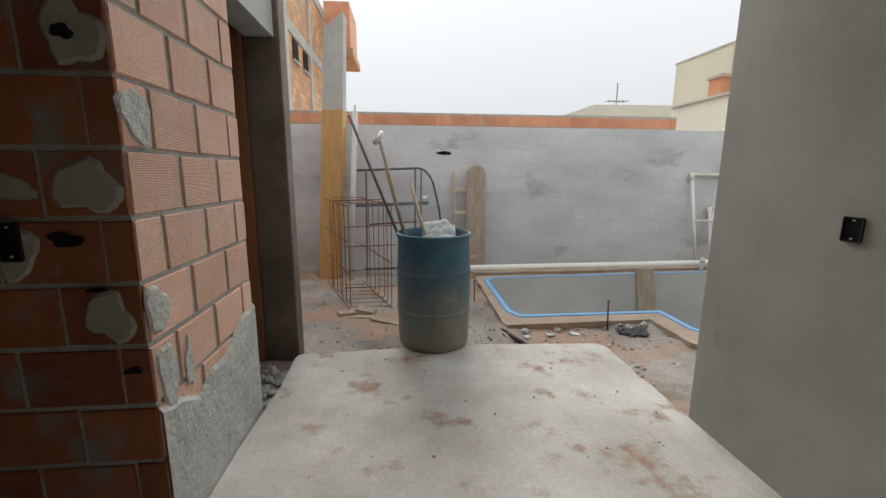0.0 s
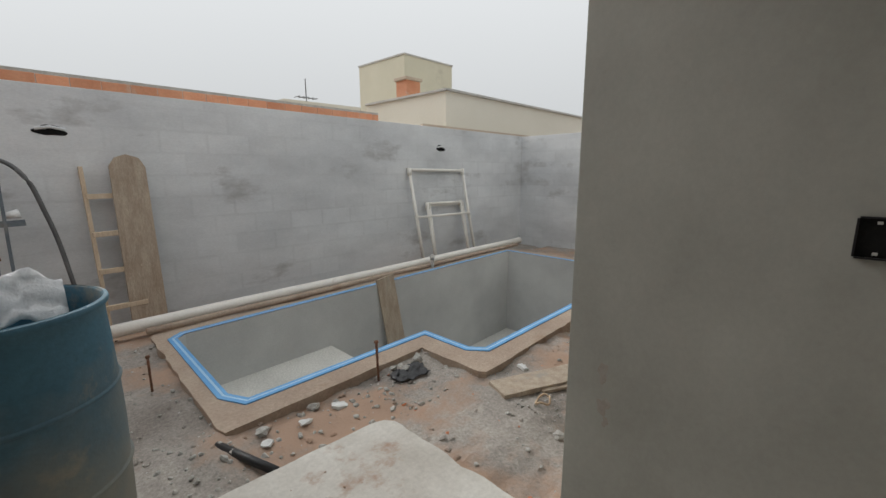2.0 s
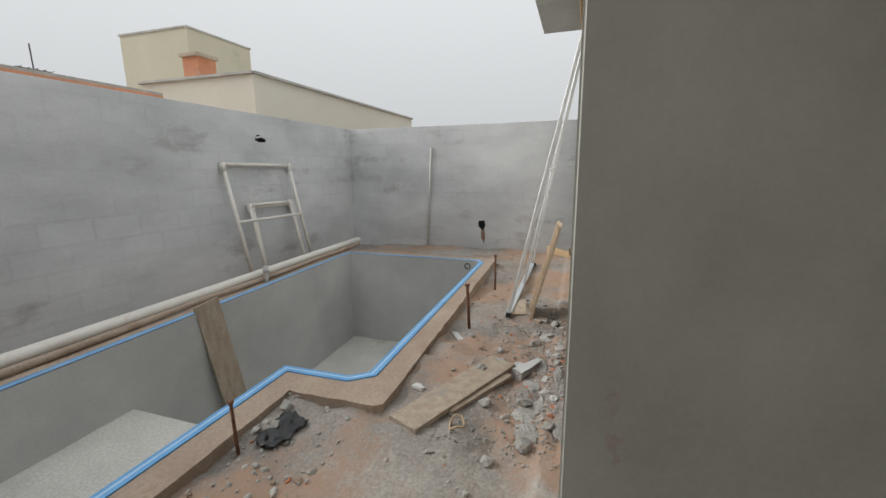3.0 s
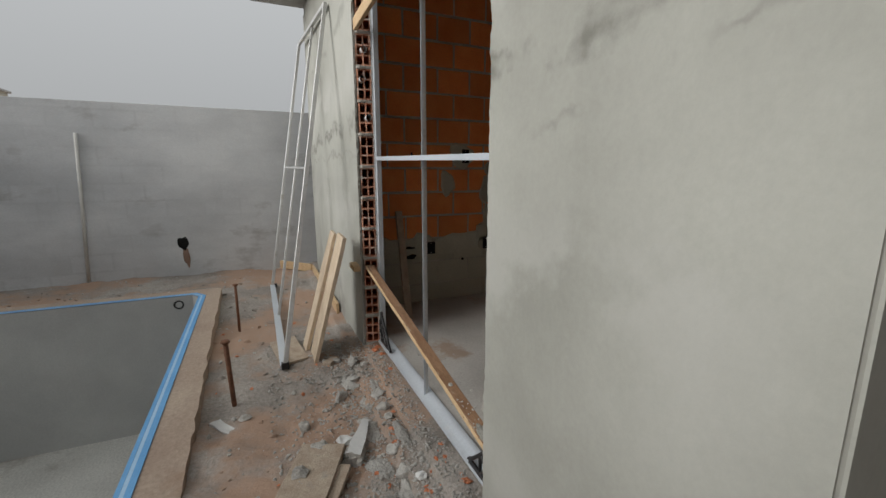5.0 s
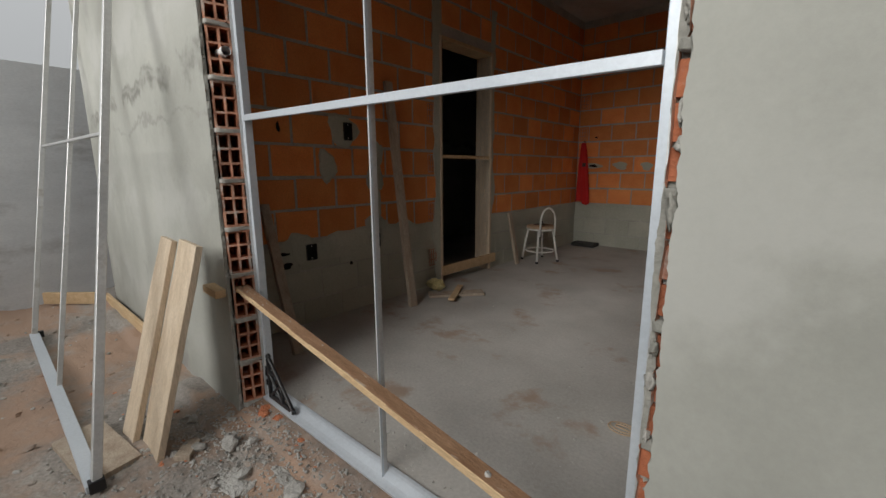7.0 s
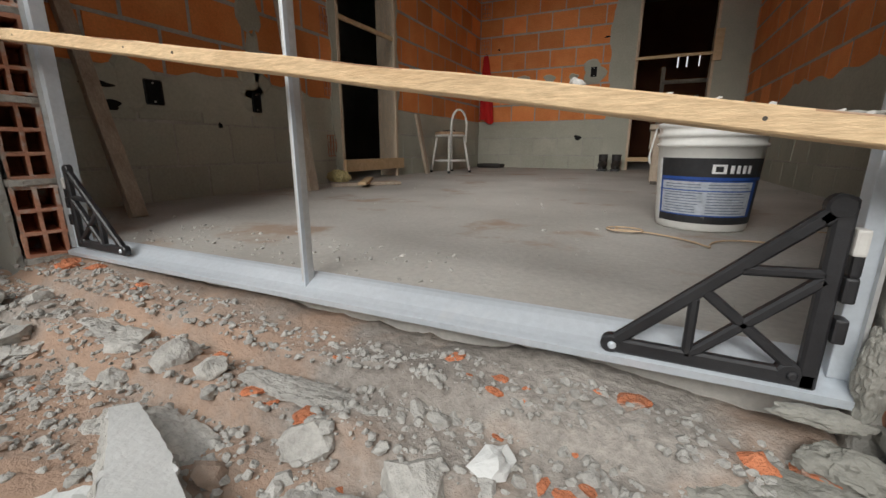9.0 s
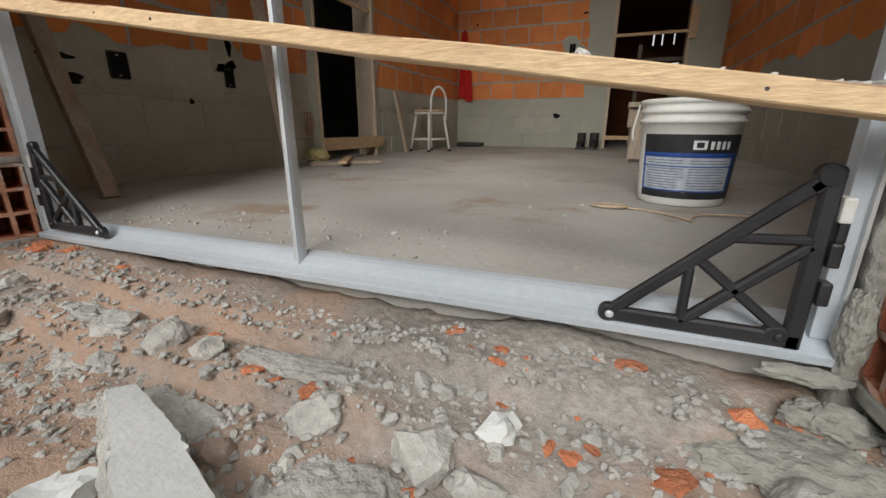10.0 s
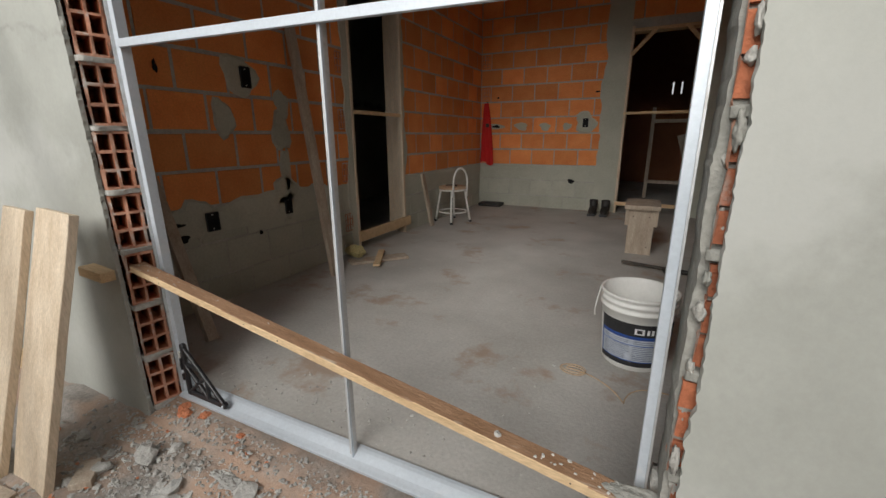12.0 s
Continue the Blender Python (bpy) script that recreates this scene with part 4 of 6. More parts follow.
sill.faces.new([sill.verts[m + i] for i in range(m)])
part("sill_track", sill, ALU, door, "smooth pale silver sill")


part("side_post", box(4.038, 4.064, AY - 0.016, AY + 0.016, -0.02, 2.66, bevel=0.0015), ALU, door)
part("post_lip", box(4.060, 4.064, AY + 0.016, AY + 0.026, -0.02, 2.66), ALU_DULL, door)
part("side_post", box(2.438, 2.460, AY - 0.014, AY + 0.012, 0.0, 2.66, bevel=0.0015), ALU, door)
part("post_lip", box(2.438, 2.442, AY + 0.012, AY + 0.02, 0.0, 2.66), ALU_DULL, door)
part("head", beam((2.44, AY, 2.68), (4.03, AY, 2.68), 0.05, 0.04, bevel=0.002), ALU_DULL, door)
part("mullion", box(3.226, 3.244, AY - 0.012, AY + 0.004, -0.008, 2.66, bevel=0.0015), ALU_DULL, door)
part("mullion_lip", box(3.226, 3.229, AY + 0.004, AY + 0.013, -0.012, 2.66), ALU, door)
part("cross_rail", beam((2.46, AY + 0.016, 1.191), (4.038, AY + 0.016, 1.233), 0.014, 0.024, bevel=0.001), ALU, door)


def bracket(cx, sgn, name):
    """A black triangular corner bracket with open webs; cx: its upright's place, sgn: which way the foot runs."""
    b = bmesh.new()
    y = AY + 0.026
    L, H = 0.213, 0.214
    P = lambda u, v: (cx + sgn * u, y, -0.012 + v)
    bars = [((0.0, 0.011), (L, 0.011), 0.020), ((0.008, 0.0), (0.008, H), 0.018), ((L - 0.004, 0.012), (0.006, H - 0.006), 0.015),
            ((L * 0.58, 0.012), (L * 0.58, H * 0.42), 0.011), ((L * 0.57, 0.016), (0.010, H * 0.60), 0.012), ((L * 0.54, H * 0.46), (0.014, 0.016), 0.012),
            ((L * 0.40, H * 0.60), (0.010, H * 0.62), 0.011), ((0.004, H - 0.004), (0.026, H - 0.028), 0.016)]
    for (u0, v0), (u1, v1), w in bars:
        add_beam(b, P(u0, v0), P(u1, v1), 0.014, w, (0, 0, 1) if abs(u1 - u0) > abs(v1 - v0) else (1, 0, 0), 0.003)
    br = part(name, b, BLACKPL, door, "black plastic corner bracket with open webs")
    for u, v in ((L - 0.006, 0.012), (0.022, 0.016)):
        lb, _ = lathe([(0.0, 0.003), (0.003, 0.003), (0.0048, 0.0015), (0.0055, 0)], 12)
        bmesh.ops.rotate(lb, matrix=Matrix.Rotation(radians(-90), 3, "X"), verts=lb.verts)
        bmesh.ops.translate(lb, vec=Vector(P(u, v)) + Vector((0, 0.009, 0)), verts=lb.verts)
        part("bolt", lb, ALU if u > 0.1 else BLACKPL, br, "bright round bolt head")
    for u, v, r in ((L - 0.004, 0.012, 0.0125), (0.012, H - 0.010, 0.013), (0.024, 0.016, 0.013)):
        tb, _ = lathe([(0.0, 0.0075), (r * 0.8, 0.0075), (r, 0.005), (r, -0.007), (0.0, -0.007)], 16)
        bmesh.ops.rotate(tb, matrix=Matrix.Rotation(radians(-90), 3, "X"), verts=tb.verts)
        bmesh.ops.translate(tb, vec=P(u, v), verts=tb.verts)
        part("rounded_end", tb, BLACKPL, br)
    for v in (0.06, 0.105, 0.155):
        part("clip", box(cx - sgn * 0.008 - 0.006, cx - sgn * 0.008 + 0.006, y - 0.01, y + 0.009, v - 0.012, v + 0.016, bevel=0.003), BLACKPL if v < 0.15 else PVC_GREY, br)
    part("hinge_block", box(min(cx - sgn * 0.004, cx - sgn * 0.014), max(cx - sgn * 0.004, cx - sgn * 0.014), y - 0.010, y + 0.008, 0.12, 0.17, bevel=0.004), BLACKPL, br)
    return br


bracket(2.474, 1, "corner_bracket")
bracket(4.010, -1, "corner_bracket")

brace = thing("brace_plank", (2.45, 1.9, 0.3), "raw pine plank nailed slanting across the opening", "plank")
bm = beam((4.09, 1.815, 0.509), (2.41, 1.825, 0.247), 0.05, 0.024, (0, 0, 1), 0.002)
bmesh.ops.subdivide_edges(bm, edges=[e for e in bm.edges if e.calc_length() > 0.5], cuts=24)
for v in bm.verts:
    v.co += Vector((0, 0.003, 0.002)) * noise.noise(v.co * 7)
plank_body = part("plank_body", bm, WOOD, brace)
plank_body.data.materials.append(WOOD_DIRTY)
for p in plank_body.data.polygons:
    if p.normal.z > 0.7:
        p.material_index = 1
for u in (0.1, 0.34, 0.42, 0.9):
    p = Vector((4.09, 1.840, 0.509)).lerp(Vector((2.41, 1.850, 0.247)), u)
    lb, _ = lathe([(0.0, 0.001), (0.002, 0.001), (0.0025, 0)], 8)
    bmesh.ops.rotate(lb, matrix=Matrix.Rotation(radians(-90), 3, "X"), verts=lb.verts)
    bmesh.ops.translate(lb, vec=p, verts=lb.verts)
    part("nail", lb, DARKTOOL, brace)
crumbs = []
rg = random.Random(8)
for i in range(42):
    u = rg.choice((rg.uniform(0, 0.15), rg.uniform(0, 1), rg.uniform(0.85, 1), rg.uniform(0.85, 1)))
    p = Vector((4.09, 1.815, 0.521)).lerp(Vector((2.41, 1.825, 0.259)), u)
    crumbs.append((p.x, p.y + rg.uniform(-0.02, 0.02), p.z, rg.uniform(0.0015, 0.004) if u < 0.85 else rg.uniform(0.002, 0.006), 0.6))
crumbs.append((2.741, 1.825, 0.310, 0.012, 0.9))
scatter("mortar_dust", crumbs, RUBBLE, "small crumbs of dry mortar lying on the plank", "crumbs", brace)
tagged(part("header_board", beam((4.06, 1.86, 2.03), (2.30, 1.90, 1.99), 0.025, 0.07, (0, 0, 1), 0.003), WOOD, None), "raw timber board fixed across the top of the opening", "plank")


def lump(name, c, r, squash, material, seed, label, cat, parent=None):
    bm = bmesh.new()
    bmesh.ops.create_icosphere(bm, subdivisions=5, radius=1.0)
    for v in bm.verts:
        d = 0.96 + 0.25 * noise.noise(v.co * 1.6 + Vector((seed, 0, 0))) + 0.11 * noise.noise(v.co * 4.5 + Vector((seed, 3, 0))) + 0.05 * noise.noise(v.co * 9 + Vector((seed, 3, 0)))
        v.co = Vector((v.co.x * d * r[0], v.co.y * d * r[1], v.co.z * d * r[2] * squash)) + Vector(c)
        v.co += min(1, min(r) / 0.028) * (0.005 * noise.noise_vector(v.co * 75) + 0.003 * noise.noise_vector(v.co * 170))
    ob = part(name, bm, material, parent)
    if parent is None:
        tagged(ob, label, cat)
    return ob


for i, (c, r) in enumerate((((2.432, 1.775, 0.02), (0.014, 0.018, 0.06)), ((2.46, 1.822, 0.266), (0.085, 0.028, 0.014)), ((2.44, 1.80, -0.08), (0.045, 0.03, 0.022)), ((2.47, 1.785, -0.034), (0.045, 0.016, 0.010)))):
    lump("mortar_lump", c, r, 1, WET_MORTAR, i + 2, "lump of grey mortar packed at the frame's foot", "mortar")

# ---- leaning aluminium frame, planks and offcuts by the facade ----
lean = thing("leaning_frame", (4.2, 2.36, -0.1), "dull aluminium window frame stood against the facade", "window frame")
fb = [(4.01, 2.405, -0.075), (6.17, 2.42, -0.09)]
part("bottom_rail", beam(fb[0], fb[1], 0.05, 0.028), ALU, lean)
tops = [(4.90, 1.90, 2.42), (6.66, 1.93, 2.60)]
part("side_rail", beam((4.02, 2.40, -0.07), tops[0], 0.03, 0.03, (1, 0, 0)), ALU_DULL, lean)
part("side_rail", beam((6.15, 2.42, -0.08), tops[1], 0.03, 0.03, (1, 0, 0)), ALU_DULL, lean)
part("middle_rail", beam((5.05, 2.40, -0.085), (5.66, 1.905, 2.48), 0.022, 0.022, (1, 0, 0)), ALU_DULL, lean)
part("top_rail", beam((4.89, 1.90, 2.42), (6.67, 1.93, 2.60), 0.03, 0.03), ALU_DULL, lean)
part("cross_rail", beam((4.455, 2.148, 1.175), (6.40, 2.18, 1.205), 0.02, 0.014), ALU_DULL, lean)
for c in ((4.02, 2.402, -0.05), (6.16, 2.40, -0.07)):
    part("corner_cap", box(c[0] - 0.017, c[0] + 0.017, c[1] - 0.027, c[1] + 0.020, c[2] - 0.045, c[2] + 0.0, bevel=0.004), BLACKPL, lean, "black plastic corner cap")
tagged(part("offcut_board", add_prism(bmesh.new(), [(4.06, 2.42), (4.10, 2.25), (4.53, 2.31), (4.46, 2.48)], -0.112, -0.078), WOOD_OLD), "pale square board offcut lying under the frame", "board")


def plank(name, p0, p1, w, t, side, material, label, cat="plank", group=""):
    bm = beam(p0, p1, w, t, side, 0.002)
    bmesh.ops.subdivide_edges(bm, edges=[e for e in bm.edges if e.calc_length() > 0.25], cuts=10)
    s = sum(p0) * 3.1
    for v in bm.verts:
        v.co += Vector((1, 1, 0.6)) * 0.003 * noise.noise(v.co * 4 + Vector((s, 0, 0)))
    return tagged(part(name, bm, material), label, cat, group)


G2 = "planks leaning on the facade"
plank("plank", (4.315, 2.25, -0.12), (4.285, 2.015, 0.735), 0.165, 0.024, (0, 1, 0.3), WOOD_UP, "pale raw pine plank leaning on the facade", group=G2)
plank("plank", (4.125, 2.215, -0.12), (4.095, 1.99, 0.735), 0.205, 0.026, (0, 1, 0.3), WOOD_UP, "pale raw pine plank leaning on the facade", group=G2)
plank("wood_offcut", (4.25, 1.895, 0.50), (4.12, 1.89, 0.49), 0.05, 0.035, (0, 0, 1), WOOD, "short pine batten stub nailed to the wall", "offcut")
plank("wood_offcut", (3.98, 2.15, -0.10), (4.06, 2.08, -0.10), 0.06, 0.035, (0, 0, 1), WOOD_OLD, "small pine block on the ground under the planks", "offcut")
plank("batten", (7.15, 2.29, -0.06), (6.75, 1.93, -0.06), 0.03, 0.10, (0, 0, 1), WOOD, "pine batten standing on edge at the wall foot", "batten")
plank("batten", (6.75, 1.92, -0.07), (5.0, 1.90, -0.07), 0.025, 0.10, (0, 0, 1), WOOD, "pine batten standing on edge along the facade", "batten")
plank("board", (2.25, 2.645, -0.056), (3.10, 2.285, -0.066), 0.19, 0.03, (0, 0, 1), WOOD_OLD, "weathered wide board lying on the soil", "board")
plank("plank_strip", (2.45, 2.46, -0.07), (2.95, 2.22, -0.075), 0.05, 0.02, (0, 0, 1), WOOD_OLD, "thin broken plank strip on the soil", "plank")

# stakes of reinforcing steel


def stake(x, y, h, r=0.008, cap=True, lean_=(0.0, 0.0)):
    z = gz(x, y) - 0.05
    s = thing("stake", (x, y, z), "rusty steel stake driven into the soil beside the pool", "stake", "stakes round the pool")
    part("rod", tube([(x, y, z), (x + lean_[0], y + lean_[1], h)], r, 10), RUST, s, "", True)
    if cap:
        b, _ = lathe([(0, 0.012), (r * 1.5, 0.010), (r * 1.9, 0.0), (r * 1.2, -0.008), (0, -0.009)], 10, (x + lean_[0], y + lean_[1], h))
        part("head", b, RUST, s, "", True)


stake(1.855, 3.29, 0.185, lean_=(-0.01, 0.0))
stake(3.715, 2.677, 0.27, 0.013, lean_=(-0.03, 0.012))
stake(4.96, 2.705, 0.255, 0.011)
stake(0.80, 4.15, 0.16, 0.007)

# ---- pipes beside the pool ----
pp = thing("drain_pipe", (0.9, 5.3, 0.0), "long cream plastic drain pipe lying behind the pool", "pipe")
bm = tube([(0.55 + 0.6 * i, 5.175 + 0.020 * i + 0.01 * math.sin(i), 0.045) for i in range(11)], 0.052, 16)
part("pipe_body", bm, PVC, pp, "", True)
part("socket_ring", tube([(6.53, 5.37, 0.045), (6.56, 5.372, 0.045)], 0.058, 16), PVC, pp, "", True)
pp2 = thing("thin_pipe", (0.9, 5.2, -0.04), "thinner dusty brown pipe lying along the pool's rim", "pipe")
part("pipe_body", tube([(0.95 + 0.6 * i, 5.095 + 0.020 * i + 0.012 * math.sin(i * 2), 0.012) for i in range(10)], 0.028, 12), COPING, pp2, "", True)
pp3 = thing("thin_pipe", (0.9, 5.2, -0.04), "thin brown pipe lying along the pool's rim", "pipe")
part("pipe_body", tube([(0.9 + 0.6 * i, 5.275 + 0.020 * i, 0.0) for i in range(9)], 0.03, 12), PIPE_BROWN, pp3, "", True)
stand = thing("pipe_stub", (4.17, 5.16, -0.05), "grey plastic pipe stub standing upright by the pipe", "pipe")
part("pipe_body", tube([(4.17, 5.16, -0.1), (4.17, 5.16, 0.16)], 0.025, 12), PVC_GREY, stand, "", True)
part("collar", tube([(4.17, 5.16, 0.09), (4.17, 5.16, 0.14)], 0.034, 12), PVC_GREY, stand, "", True)
plank("board", (3.23, 5.00, 0.05), (3.40, 4.88, -1.335), 0.25, 0.022, (0, 1, 0.1), WOOD_OLD, "dusty board leaning upright against the pool's side", "board")
hose = thing("black_pipe", (0.95, 3.1, -0.1), "short black plastic pipe lying in the dirt", "pipe")
part("pipe_body", tube([(0.90, 3.30, -0.05), (1.02, 2.92, -0.045)], 0.02, 10), BLACKPL, hose, "", True)

# plastic pipe frames against the wall


def pipe_frame(name, x0, x1, zt, yb, yt, rail, r, label, drift):
    f = thing(name, ((x0 + x1) / 2, yb, -0.15), label, "pipe frame", "plastic pipe frames")
    part("top_pipe", tube([(x0, yt, zt), (x1, yt, zt - 0.01)], r, 10), PVC, f, "", True)
    zb = -0.12
    for x in (x0, x1):
        part("upright_pipe", tube([(x + drift, yb, zb), (x, yt, zt)], r, 10), PVC, f, "", True)
        part("elbow", tube([(x, yt, zt + r), (x + drift * 0.08, yt - 0.01, zt - 0.09)], r * 1.35, 10), PVC, f, "", True)
        part("foot_joint", tube([(x + drift, yb, zb), (x + drift, yb + 0.0, zb + 0.1), (x + drift + 0.06, yb, zb + 0.12)], r * 1.3, 10), STEEL, f, "dark joint at the foot", True)
    if rail:
        u = (zt - rail) / (zt - zb)
        y = yt + (yb - yt) * u
        part("cross_pipe", tube([(x0 + drift * u, y - 0.02, rail), (x1 + drift * u, y - 0.02, rail - 0.015)], r * 0.8, 10), PVC, f, "", True)
    return f


pipe_frame("pipe_rack", 4.35, 5.50, 1.29, 5.50, 5.81, 0.615, 0.024, "tall cream plastic pipe frame leaning on the grey wall", 0.0)
pipe_frame("pipe_rack", 4.68, 5.44, 0.785, 5.50, 5.79, 0, 0.022, "small cream plastic pipe frame leaning on the grey wall", -0.09)
pipe_frame("pipe_rack", 4.75, 5.51, 0.755, 5.56, 5.81, 0, 0.02, "small cream plastic pipe frame leaning on the grey wall", -0.09)
# The holes have no depth: black blobs stand for the shade inside.
for i, (x, z) in enumerate(((0.63, 1.58), (5.035, 1.617))):
    part("wall_hole", add_blob(bmesh.new(), "y", WALL_Y - 0.001, -0.006, x, z, 0.09, 0.045, 80 + i), HOLE, north, "chiselled wall hole, its inner shade a flat dark patch")
    part("hole_rim", tube([(x - 0.09, WALL_Y - 0.012, z + 0.01), (x, WALL_Y - 0.02, z + 0.028), (x + 0.09, WALL_Y - 0.012, z + 0.01)], 0.012, 8), YARDWALL, north)
part("wall_hole", add_blob(bmesh.new(), "x", WALL_X - 0.001, -0.006, 3.395, 0.28, 0.055, 0.09, 90), HOLE, bpy.data.objects["wall_east"], "chiselled wall hole, its inner shade a flat dark patch")
part("wall_hole", add_blob(bmesh.new(), "x", WALL_X - 0.002, -0.008, 3.372, 0.10, 0.035, 0.12, 91), PIPE_BROWN, bpy.data.objects["wall_east"], "brown pipe end in the wall")
part("wall_pipe", tube([(7.262, 4.38, -0.2), (7.262, 4.28, 1.577)], 0.018, 10), PVC_GREY, bpy.data.objects["wall_east"], "pale plastic pipe fixed up the wall", True)

# ---- column, post, rack, ladder against the north wall ----
column = thing("formwork_column", (-0.93, 5.45, -0.15), "concrete column still boxed in ochre plywood formwork", "column")
bm = bmesh.new()
add_box(bm, -1.035, -0.775, 5.50, 5.84, -0.25, 2.075, bevel=0.003)
for v in bm.verts:
    v.co.x += 0.065 * (v.co.z - 0.9)
part("form_board", bm, FORMWORK, column)
bm = add_box(bmesh.new(), -0.955, -0.70, 5.53, 5.84, 2.075, 3.02, bevel=0.006)
for v in bm.verts:
    v.co.x += 0.05 * (v.co.z - 2.1)
    if v.co.z > 2.9 and v.co.x > -0.75:
        v.co.z += 0.22
part("column_top", bm, CONCRETE, column, "bare grey concrete top of the column")
post = thing("round_post", (-0.66, 5.38, -0.15), "pale grey plastic pipe post standing beside the column", "pipe")
part("pipe_body", tube([(-0.66, 5.38, -0.2), (-0.535, 5.40, 2.04)], 0.035, 14), PVC_GREY, post, "", True)
bm = tube([(-0.545, 5.40, 2.0), (-0.530, 5.40, 2.12)], 0.012, 8)
part("spout", bm, PVC_GREY, post, "", True)

rack = thing("steel_rack", (0.0, 5.6, -0.15), "dark old steel frame leaning against the grey wall", "rack")
part("top_tube", tube(bend([(-0.65, 5.74, 1.32), (0.34, 5.74, 1.36), (0.46, 5.72, 1.20), (0.56, 5.69, 0.75), (0.62, 5.66, 0.25), (0.64, 5.64, 0.05)], 0.12), 0.016, 10), STEEL, rack, "", True)
for x in (-0.46, 0.20):
    part("leg", beam((x, 5.62, -0.2), (x + 0.02, 5.66, 1.34), 0.035, 0.025, (1, 0, 0)), STEEL_BLUE, rack)
part("leg", beam((0.28, 5.60, -0.2), (0.30, 5.64, 1.34), 0.03, 0.02, (1, 0, 0)), STEEL_BLUE, rack)
part("shelf_rail", beam((-0.63, 5.65, 0.85), (0.40, 5.65, 0.885), 0.03, 0.045), STEEL_BLUE, rack, "blue grey steel rail")
part("red_bar", tube([(-0.42, 5.58, 0.60), (0.24, 5.58, 0.635)], 0.012, 8), RUST, rack, "rusty red bar", True)
part("low_rail", beam((-0.5, 5.60, -0.03), (0.3, 5.60, -0.01), 0.03, 0.03), STEEL, rack)
cup = thing("white_cup", (0.33, 5.65, 0.905), "small white plastic cup lying on the steel rail", "cup")
bm, _ = lathe([(0.0, 0), (0.022, 0.0), (0.034, 0.09), (0.031, 0.088)], 14)
bmesh.ops.rotate(bm, matrix=Matrix.Rotation(radians(80), 3, "Y"), verts=bm.verts)
bmesh.ops.translate(bm, vec=(0.29, 5.65, 0.94), verts=bm.verts)
part("cup_body", bm, LABEL_WHITE, cup, "", True)

ladder = thing("short_ladder", (0.95, 5.6, -0.15), "small worn wooden ladder leaning on the grey wall", "ladder")
part("rail", beam((0.79, 5.66, -0.2), (0.77, 5.82, 1.30), 0.035, 0.03, (1, 0, 0)), WOOD_UP, ladder)
part("rail", beam((1.07, 5.65, -0.2), (1.06, 5.81, 1.25), 0.035, 0.025, (1, 0, 0)), WOOD_OLD, ladder)
for i in range(4):
    z = 0.11 + 0.315 * i
    y = 5.645 + 0.10 * (z + 0.2)
    part("rung", beam((0.775, y - 0.01, z), (1.075, y - 0.014, z + 0.005), 0.035, 0.042), WOOD_UP, ladder)
bm = bmesh.new()
pts = [(-0.135, 0.0), (0.135, 0.0), (0.13, 1.45), (0.09, 1.53), (0.0, 1.56), (-0.08, 1.53), (-0.125, 1.46)]
add_prism(bm, pts, 0, 0.025)
bmesh.ops.transform(bm, matrix=pose(1.075, 5.66, -0.15, 86, 0, 2), verts=bm.verts)
tagged(part("rounded_board", bm, WOOD_OLD), "weathered round topped board leaning on the grey wall", "board")

# rebar cage
cage = thing("rebar_cage", (-0.4, 4.5, -0.12), "rusty reinforcing steel cage standing on the soil", "rebar cage")
for i in range(7):
    y = 4.12 + 0.145 * i
    dx = -0.055 * i
    w1, w2, w3 = (0.03 * noise.noise(Vector((i * 3.7, k, 0.5))) for k in range(3))
    p = [(-0.50 + dx + w1, y + w2, -0.08), (-0.50 + dx + w2, y - w1, 0.98 + w3), (-0.07 + dx + w3, y + w1, 0.99 + w3), (-0.07 + dx - w2, y + w3, -0.08)]
    part("stirrup", tube(bend(p + [p[0]], 0.03, 3)[:-1], 0.0045, 6, True), RUST, cage, "", True)
for x, z in ((-0.5, 0.97), (-0.07, 0.98), (-0.5, -0.07), (-0.07, -0.07), (-0.5, 0.62), (-0.07, 0.40), (-0.5, 0.30)):
    part("long_bar", tube([(x, 4.02, z), (x - 0.055 * 7.3, 5.10, z + 0.01)], 0.006, 6), RUST, cage, "", True)
for z in (0.75, 0.55, 0.30, 0.12):
    part("tie_bar", tube([(-0.55, 4.13, z), (-0.02, 4.11, z + 0.02)], 0.005, 6), RUST, cage, "", True)

# drum with tools in it
DX, DY = 0.282, 3.01
drum = thing("barrel", (DX, DY, 0.0), "blue plastic barrel smeared with dried mortar, standing on the slab edge", "barrel")
prof = [(0.0, 0.0), (0.262, 0.0), (0.272, 0.012), (0.276, 0.05)]
for i in range(1, 30):
    z = 0.05 + 0.80 * i / 30
    bulge = 0.010 * math.sin(math.pi * i / 30)
    rib = 0.006 * max(0, 1 - abs(z - 0.30) / 0.015) + 0.006 * max(0, 1 - abs(z - 0.60) / 0.015)
    prof.append((0.276 + bulge + rib, z))
prof += [(0.277, 0.86), (0.289, 0.868), (0.289, 0.885), (0.279, 0.887), (0.272, 0.88), (0.268, 0.80), (0.268, 0.60), (0.0, 0.58)]
bm, _ = lathe([(r * 0.965, z * 0.962) for r, z in prof], 48, (DX, DY, 0.002))
for v in bm.verts:
    n2 = noise.noise(v.co * 3)
    v.co.x += 0.004 * n2
    v.co.y += 0.004 * noise.noise(v.co * 3 + Vector((5, 0, 0)))
part("drum_body", bm, DRUM, drum, "", True)
